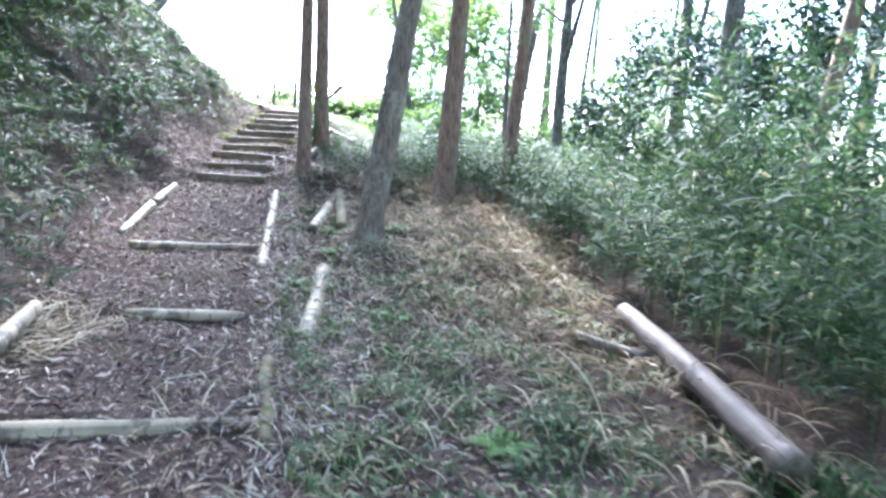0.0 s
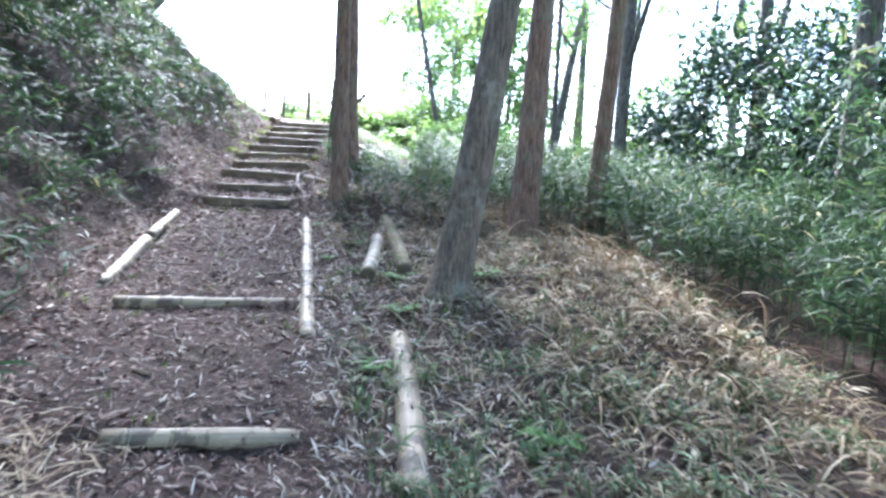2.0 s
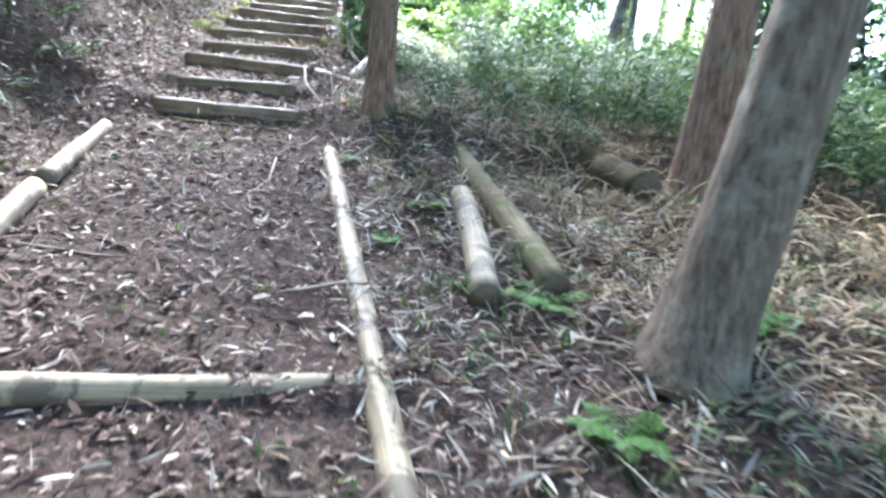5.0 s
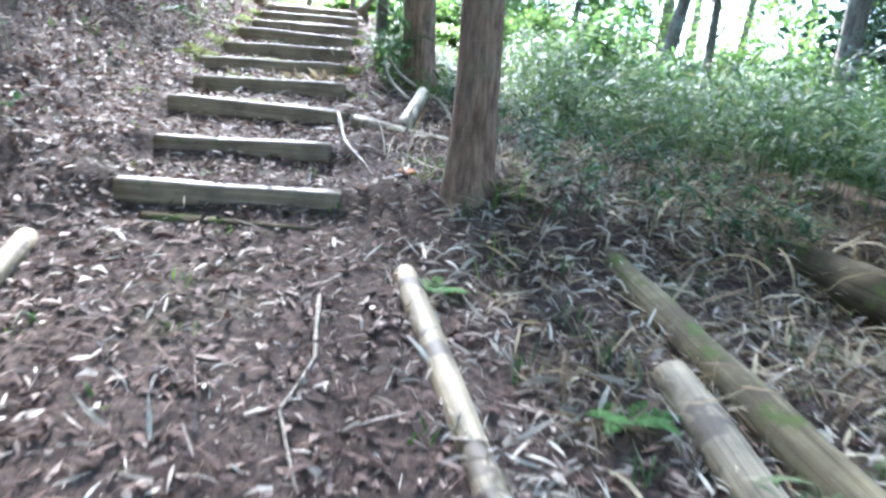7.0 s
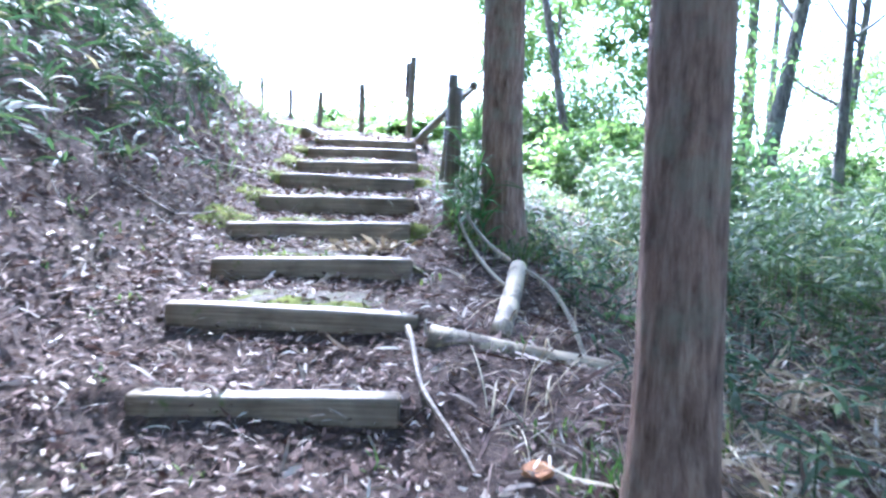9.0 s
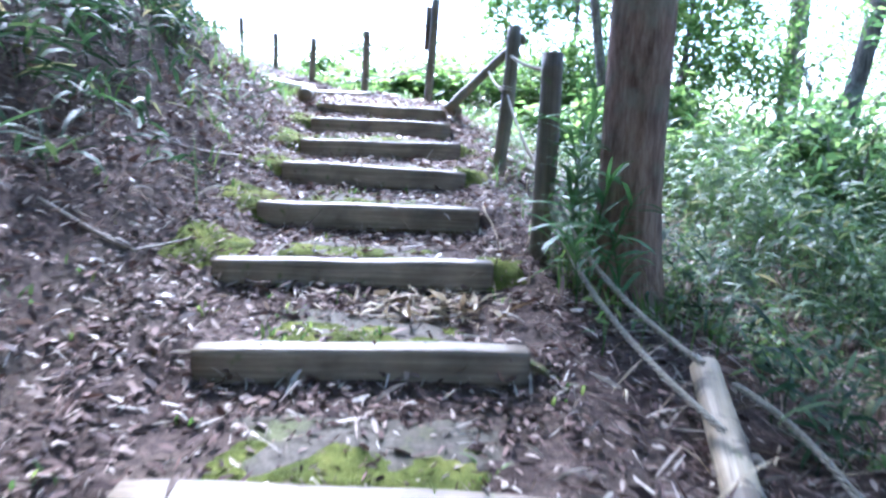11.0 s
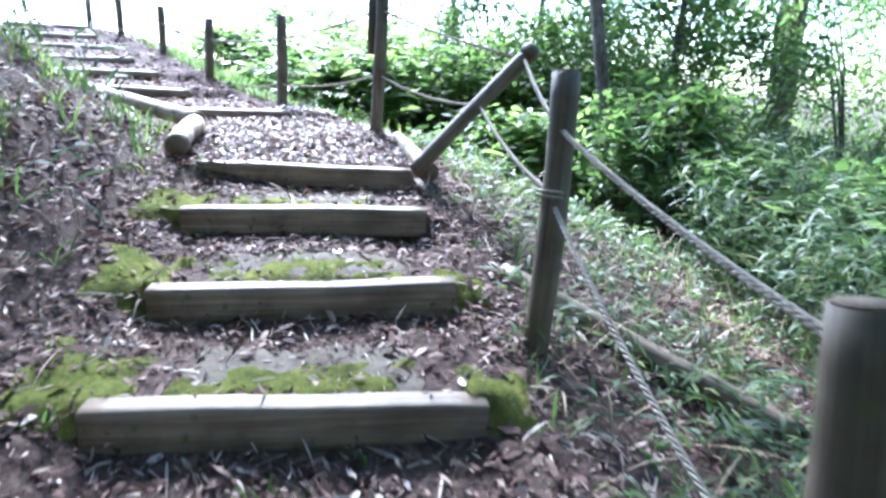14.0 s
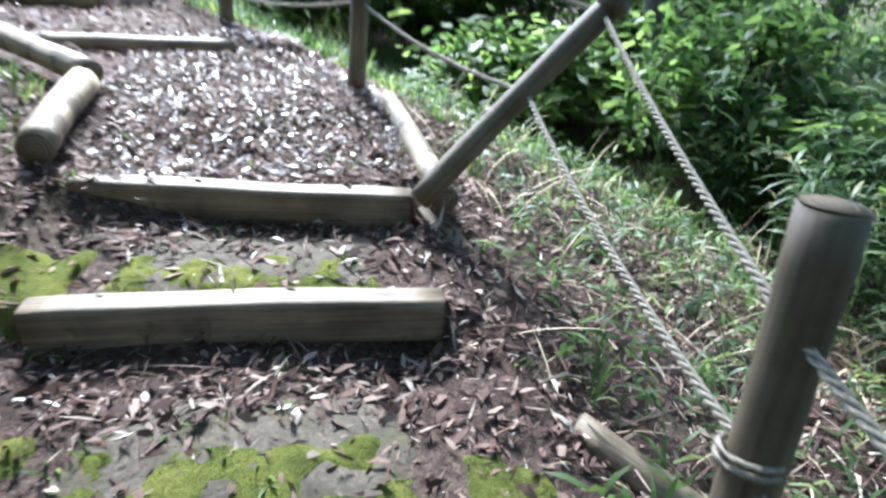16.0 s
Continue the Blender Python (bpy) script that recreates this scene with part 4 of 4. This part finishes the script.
def foliage(center, n, spread, size, seed, squash=0.75, clumps=14):
    """Leaf clumps with gaps round a centre."""
    g = np.random.default_rng(seed)
    c = g.normal(0, 1, (clumps, 3))
    c = c / np.linalg.norm(c, axis=1)[:, None] * g.uniform(0.35, 1.0, clumps)[:, None] ** 0.6 * spread
    c[:, 2] *= squash
    k = g.integers(0, clumps, n)
    p = c[k] + g.normal(0, 1, (n, 3)) * spread * 0.2 * g.uniform(0.5, 1.3, (clumps, 1))[k]
    return strips(p + np.array(center), g.uniform(0, 6.283, n), g.normal(0.0, 0.6, n), g.uniform(0.6, 1.3, n) * size, g.uniform(0.3, 0.5, n) * size, g.uniform(0, 1.2, n), 2, g.normal(0, 0.8, n))


def tree(name, x, y, h, r0, lean, bark, label, seed, crown_at=0.62, spread=2.2, leaves=1800, limbs=6, bend=0.06, size=0.18, fork=None, base_z=None, green=None):
    z0 = (z_at(x, y) if base_z is None else base_z) - 0.08
    root = new(name, None)
    root.location = (x, y, z0)
    top = (lean[0] * h, lean[1] * h, h)
    pts, rad = trunk_rings((0, 0, 0), top, r0, r0 * 0.35, bend, seed)
    part("trunk", tube(pts, rad, 26, 0.10, seed), bark, root)
    rr = random.Random(seed + 99)
    tips = [Vector(top)]
    for k in range(limbs):
        s = fork if (fork and k == 0) else rr.uniform(crown_at - 0.12, 0.95)
        i = int((s ** (1 / 1.5)) * (len(pts) - 1))
        a = rr.uniform(0, 6.28)
        ln = rr.uniform(0.6, 1.1) * spread
        e = pts[i] + Vector((math.cos(a) * ln * (0.4 if fork and k == 0 else 0.8), math.sin(a) * ln * 0.8, ln * rr.uniform(0.5, 1.1) * (1.8 if fork and k == 0 else 1)))
        q = pts[i].lerp(e, 0.5) + Vector((0, 0, -0.1 * ln))
        lr = rad[i] * (0.7 if fork and k == 0 else 0.45)
        chain = [pts[i] * (1 - s_) ** 2 + q * 2 * s_ * (1 - s_) + e * s_ ** 2 for s_ in [j / 7 for j in range(8)]]
        part("limb", tube(chain, [lr * (1 - 0.8 * j / 7) for j in range(8)], 9, 0.08, seed + k), bark, root)
        tips.append(e)
    if leaves:
        vs, qs, ts, off = [], [], [], 0
        for k, p in enumerate(tips):
            v, q, t = foliage(p, leaves // len(tips), spread * 0.62, size, seed * 31 + k, 0.7, 10)
            vs.append(v), qs.append(np.concatenate(q) + off), ts.append(t + off)
            off += len(v)
        ob = new("crown", blade_mesh("crown", np.concatenate(vs), qs, np.concatenate(ts), green or CROWN))
        ob.parent = root
        ob["label"] = "loose green leaf crown with gaps"
    return tagged(root, label, "tree", "trees of the wood")


tree("tree", 1.60, -4.48, 9.0, 0.112, (-0.01, 0.01), BARK_RED, "straight reddish-barked tree at the foot of the timber stair", 1, base_z=-1.02, bend=0.015, spread=2.8, leaves=3200, limbs=8, size=0.26)
tree("tree", 1.355, -1.42, 9.5, 0.16, (-0.025, 0.0), BARK_RED, "thick brown-barked tree close beside the timber stair", 2, base_z=-0.55, bend=0.01, spread=2.8, leaves=3200, limbs=8, size=0.26)
tree("tree", 3.92, -5.38, 9.0, 0.165, (0.035, 0.02), BARK_RED, "reddish-barked tree standing in dry straw beside the path", 3, bend=0.02, leaves=1500, spread=2.4, size=0.26, limbs=8)
tree("tree", 2.99, -7.66, 8.5, 0.155, (0.145, 0.02), BARK_LICHEN, "grey lichen-spotted tree leaning over the verge", 4, bend=0.03, leaves=1300, spread=2.4, size=0.26, limbs=8)
tree("tree", 4.97, -4.55, 9.0, 0.13, (0.06, 0.0), BARK_RED, "slender tree rising from bamboo grass", 5, bend=0.08)
tree("tree", 6.6, 0.2, 9.5, 0.15, (0.0, 0.0), BARK_GREY, "dark forked tree behind the bamboo grass", 6, fork=0.32, bend=0.14, crown_at=0.45)
tree("tree", 5.5, 1.6, 7.5, 0.07, (0.02, 0.0), BARK_GREY, "thin dark tree behind the bamboo grass", 7, spread=1.5, leaves=1200, crown_at=0.35, bend=0.1, size=0.12)
tree("tree", 8.5, -4.3, 10.0, 0.21, (0.03, 0.0), BARK_GREY, "thick grey tree in the bamboo thicket", 8)
tree("tree", 9.4, -5.2, 9.0, 0.17, (0.16, 0.0), BARK_RED, "leaning brown tree in the bamboo thicket", 9)
# added tree: its crown, out of view, shades the slope by the stair
tree("tree", 3.2, 5.5, 7.5, 0.085, (-0.2, -0.05), BARK_GREY, "slender tree added to shade the slope beside the stair", 10, spread=2.4, crown_at=0.8, leaves=5000, limbs=8, size=0.18, bend=0.08, green=LIME)
tree("tree", 8.3, 6.6, 8.5, 0.095, (0.1, 0.0), BARK_GREY, "thin dark tree below the stair", 11, crown_at=0.3, leaves=3000, limbs=8, size=0.13, bend=0.12, green=LIME)
tree("tree", 5.9, 4.65, 8.0, 0.15, (0.19, 0.0), BARK_GREY, "leaning dark tree below the stair", 12, crown_at=0.28, leaves=3000, limbs=8, size=0.13, bend=0.14, green=LIME)
tree("tree", 7.76, 9.4, 9.5, 0.18, (0.01, 0.0), BARK_GREY, "grey tree among green undergrowth", 13, crown_at=0.4)
tree("tree", 9.5, 0.5, 10.0, 0.2, (0.0, 0.0), BARK_GREY, "dark tree behind a glossy shrub", 14, fork=0.3)
tree("tree", 12.0, -2.5, 10.0, 0.2, (0.03, 0.0), BARK_GREY, "dark tree deep in the wood", 15, crown_at=0.35, leaves=2200)
tree("tree", 11.5, -7.0, 9.0, 0.16, (0.0, 0.0), BARK_GREY, "dark tree deep in the wood", 16, crown_at=0.35, leaves=2200)
for i, (x, y, hh) in enumerate([(3.4, 10.5, 5.5), (5.2, 8.6, 6.0), (2.4, 14.5, 6.0)]):
    tree("light_tree", x, y, hh, 0.07, (0.02 * (i - 1), 0.0), BARK_GREY, "slender light green tree beyond the landing", 110 + i, crown_at=0.35, spread=1.9, leaves=5000, limbs=9, size=0.2, bend=0.1, green=LIME)
for i, (x, y) in enumerate([(14, 3), (11.5, 6), (13, 12), (17, 9), (10.5, 14), (18, 0), (16, -6)]):
    tree("far_tree", x, y, 9.5, 0.16, (0.02 * (i % 3 - 1), 0.0), BARK_GREY, "tree further off in the green wood", 20 + i, crown_at=0.3, spread=2.6, leaves=2600, limbs=7, size=0.2, green=LIME)
# bank-top trees; their low dense overhang is also there to shade the bank
for i, (x, y, lean) in enumerate([(-2.9, -11.0, 0.14), (-3.0, -7.8, 0.16), (-3.5, -4.8, 0.14), (-3.8, -2.0, 0.12), (-5.6, -13.0, 0.06), (-6.5, -8.5, 0.06), (-2.2, -14.5, 0.1)]):
    tree("bank_tree", x, y, 7.0, 0.12, (lean, 0.0), BARK_GREY, "dark tree leaning out from the steep bank", 40 + i, crown_at=0.24, spread=2.5, leaves=4400, limbs=9, size=0.18)
# unseen tree added so that its high crown shades the stair, not the landing
tree("bank_tree", -3.6, 1.5, 7.0, 0.15, (0.36, 0.84), BARK_GREY, "unseen broad tree added on the bank to shade the timber stair", 49, crown_at=0.8, spread=3.1, leaves=9500, limbs=9, size=0.26)
# unseen trees added behind and beside the path to hold back sky light
for i, (x, y) in enumerate([(-7, -19), (-3, -20), (1, -21.5), (5, -20), (9, -19), (-5, -25), (0, -26), (4, -25), (8.5, -24), (13, -15), (12.5, -21), (-9, -14), (14.5, -10), (-9, -4), (-9.5, 1)]):
    tree("unseen_wood_tree", x, y, 13.5, 0.2, (0.0, 0.0), BARK_GREY, "unseen leafy tree added behind the path to block sky light", 70 + i, crown_at=0.25, spread=3.4, leaves=6500, limbs=9, size=0.42)


def shrub(name, x, y, w, h, n, size, mat, label, seed, squash=0.9):
    z0 = z_at(x, y)
    root = new(name, None)
    root.location = (x, y, z0 - 0.05)
    r = random.Random(seed)
    for k in range(6):
        a = r.uniform(0, 6.28)
        e = Vector((math.cos(a) * w * 0.35, math.sin(a) * w * 0.35, h * r.uniform(0.6, 0.9)))
        part("stem", tube([Vector((0.03 * math.cos(a), 0.03 * math.sin(a), 0)), e * 0.5 + Vector((0, 0, 0.1 * h)), e], [0.025, 0.018, 0.006], 7, 0.1, seed + k), BARK_GREY, root)
    v, q, t = foliage((0, 0, h * 0.55), n, h * 0.5, size, seed, 1.0, 26)
    v[:, :2] *= w / h
    ob = new("leaves", blade_mesh("leaves", v, q, t, mat))
    ob.parent = root
    return tagged(root, label, "shrub")


shrub("dark_shrub", 9.4, 0.6, 4.2, 4.2, 11000, 0.17, SHRUB, "large glossy dark green shrub under the trees", 301)
shrub("dark_shrub", 11.0, -2.0, 4.4, 4.6, 11000, 0.18, SHRUB, "large glossy dark green shrub under the trees", 302)
for i, (x, y, w, h) in enumerate([(4.4, 3.6, 2.2, 1.3), (5.6, 7.2, 2.8, 2.6), (3.6, 6.4, 2.2, 1.6), (2.2, 8.2, 2.4, 1.7), (7.2, 4.6, 2.2, 1.7), (8.4, 2.2, 2.6, 2.6), (10.5, 8.0, 3.5, 3.6), (13, 5, 4, 4), (6.5, 11, 3.2, 3.0), (0.6, 10.5, 2.2, 1.5), (15.5, -3.5, 4, 4.2), (13.5, -8, 4, 4.2), (12.0, 2.0, 3.6, 3.4), (7.4, 7.0, 3.0, 4.6), (9.2, 5.0, 3.2, 4.8), (5.2, 9.2, 2.8, 4.0), (8.6, 11.0, 3.4, 5.0), (11.6, 10.0, 4.0, 5.5), (4.2, 1.4, 1.6, 1.8), (-0.2, 7.6, 2.2, 1.2), (1.3, 8.6, 2.4, 1.6), (-1.6, 10.0, 2.4, 1.4), (3.6, 11.5, 3.2, 2.6), (-1.0, 14.0, 4.0, 2.4), (1.8, 5.6, 1.6, 1.1)]):
    # past y 2 the shrubs take the leaf colour brightened for backlight
    shrub("green_shrub", x, y, w, h * 0.85, 2400, 0.12 + 0.02 * (x > 9), LIME if y > 2 else CROWN, "light green leafy shrub in the undergrowth", 320 + i)


for i, (x, y, w, h) in enumerate([(3.2, 7.9, 2.4, 2.2), (4.6, 8.4, 2.6, 2.7), (2.6, 10.6, 2.6, 2.8), (4.8, 11.4, 3.0, 3.6), (3.4, 4.6, 1.8, 1.4)]):
    shrub("green_shrub", x, y, w, h, 3000, 0.13, LIME, "bright light green leafy shrub beyond the landing", 360 + i)


# ---------------------------------------------------------------- ferns and small loose things
FERN = leaf_material("lime_green_fern_leaf", [(0.0, (0.085, 0.19, 0.035)), (1.0, (0.15, 0.28, 0.06))], 0.5, 0.5, 0.25)


def fern(x, y, size, fronds, seed):
    root = new("fern", None)
    root.location = (x, y, z_at(x, y) + 0.015)
    g = np.random.default_rng(seed)
    for k in range(fronds):
        a, up, n = 6.283 * k / fronds + g.uniform(-0.3, 0.3), g.uniform(0.5, 0.95), 16
        s = np.linspace(0.12, 1, n)
        ln = size * g.uniform(0.7, 1.1)
        px = np.stack([np.cos(a) * ln * s, np.sin(a) * ln * s, ln * (up * s - 0.75 * up * s ** 2.2)], 1)
        wid = ln * 0.34 * np.sin(np.pi * np.clip(s, 0, 0.97)) ** 0.7 * (1.15 - 0.75 * s) + 0.01
        base = np.concatenate([px, px])
        az = np.concatenate([a + 1.15 + 0 * s, a - 1.15 + 0 * s])
        v, q, t = strips(base, az, g.normal(-0.05, 0.1, 2 * n), np.concatenate([wid, wid]), np.full(2 * n, ln / n * 1.0), np.full(2 * n, 0.5), 3)
        mv, mq, mt = strips(np.array([[0, 0, 0.0]]), np.array([a]), np.array([up]), np.array([ln * 0.95]), np.array([0.006]), np.array([up * 1.7]), 5)
        q = [x_ for x_ in q] + [m_ + len(v) for m_ in mq]
        ob = new("frond", blade_mesh("frond", np.concatenate([v, mv]), q, np.concatenate([t, mt + len(v)]), FERN))
        ob.parent = root
    return tagged(root, "bright green fern growing in dead leaves", "fern", "ferns beside the logs")


for i, (x, y, size) in enumerate([(2.53, -7.12, 0.24), (2.62, -8.05, 0.19), (3.25, -7.45, 0.24), (2.0, -6.0, 0.16), (1.44, -5.2, 0.13), (1.78, -6.5, 0.12), (3.5, -9.9, 0.2), (4.2, -12.2, 0.2), (2.5, -9.0, 0.18), (2.0, -2.6, 0.16)]):
    fern(x, y, size, 6 + i % 3, 500 + i)


def chip(name, x, y, ln, w, turn, label, mat=PALE):
    bm = bmesh.new()
    outline = [(-0.5, -0.4), (-0.2, -0.5), (0.25, -0.48), (0.5, -0.2), (0.42, 0.3), (0.1, 0.5), (-0.35, 0.45), (-0.52, 0.1)]
    lo = [bm.verts.new((a * ln, b * w, -0.006)) for a, b in outline]
    hi = [bm.verts.new((a * ln * 0.94, b * w * 0.9, 0.008 + 0.006 * math.sin(9 * a))) for a, b in outline]
    bm.faces.new(lo[::-1])
    bm.faces.new(hi)
    for k in range(8):
        bm.faces.new((lo[k], lo[(k + 1) % 8], hi[(k + 1) % 8], hi[k]))
    me = bpy.data.meshes.new(name)
    bm.to_mesh(me)
    bm.free()
    me.materials.append(mat)
    ob = new(name, me)
    ob.matrix_world = pose(x, y, z_at(x, y) + 0.018, 6, -5, turn)
    return tagged(ob, label, "wood chip")


chip("wood_chip", 2.2, -9.42, 0.15, 0.07, 115, "pale splintered wood chip on leaf litter")
chip("wood_chip", 1.18, -8.82, 0.06, 0.03, 80, "small pale wood chip on leaf litter")
chip("wood_chip", 1.05, -9.15, 0.16, 0.03, 160, "thin pale wood chip on leaf litter")
chip("wood_chip", 1.62, -9.1, 0.06, 0.025, 100, "small pale wood chip on leaf litter")


def plank(name, a, b, w, th, mat, label):
    bm = bmesh.new()
    ln = (Vector(b) - Vector(a)).length
    bmesh.ops.create_cube(bm, size=1, matrix=pose(ln / 2, 0, 0) @ Matrix.Diagonal((ln, w, th, 1)))
    bmesh.ops.subdivide_edges(bm, edges=bm.edges[:], cuts=3, use_grid_fill=True)
    r = random.Random(int(ln * 1000))
    for v in bm.verts:
        v.co += Vector((r.uniform(-0.004, 0.004), r.uniform(-0.006, 0.006), r.uniform(-0.004, 0.004)))
    me = bpy.data.meshes.new(name)
    bm.to_mesh(me)
    bm.free()
    me.materials.append(mat)
    ob = new(name, me)
    ob.matrix_world = aim_x(a, b)
    return tagged(ob, label, "plank")


plank("mossy_plank", (0.76, -2.24, -0.55), (1.05, -2.34, -0.67), 0.10, 0.03, MOSSY, "short mossy plank sloping off the end of a stair timber")
plank("mossy_plank", (0.56, 2.05, 0.40), (0.80, 1.62, 0.20), 0.09, 0.03, POSTWOOD, "short damp plank sloping off the end of the top timber")

AUTUMN = leaf_material("orange_dry_leaf", [(0.0, (0.42, 0.17, 0.06)), (1.0, (0.5, 0.26, 0.12))], 0.2, 0.6, 0.2)
chip("fallen_leaf", 1.287, -4.20, 0.11, 0.09, 30, "curled orange dry leaf on the slope", AUTUMN)
lx, ly = RNG.normal(0.38, 0.18, 170), RNG.normal(-1.8, 0.09, 170)
litter("pale_leaf_clump", lx, ly, 0.08, 0.2, 0.17, STRAW, "clump of pale bamboo leaves on a stair tread", 0.04, 0.5)
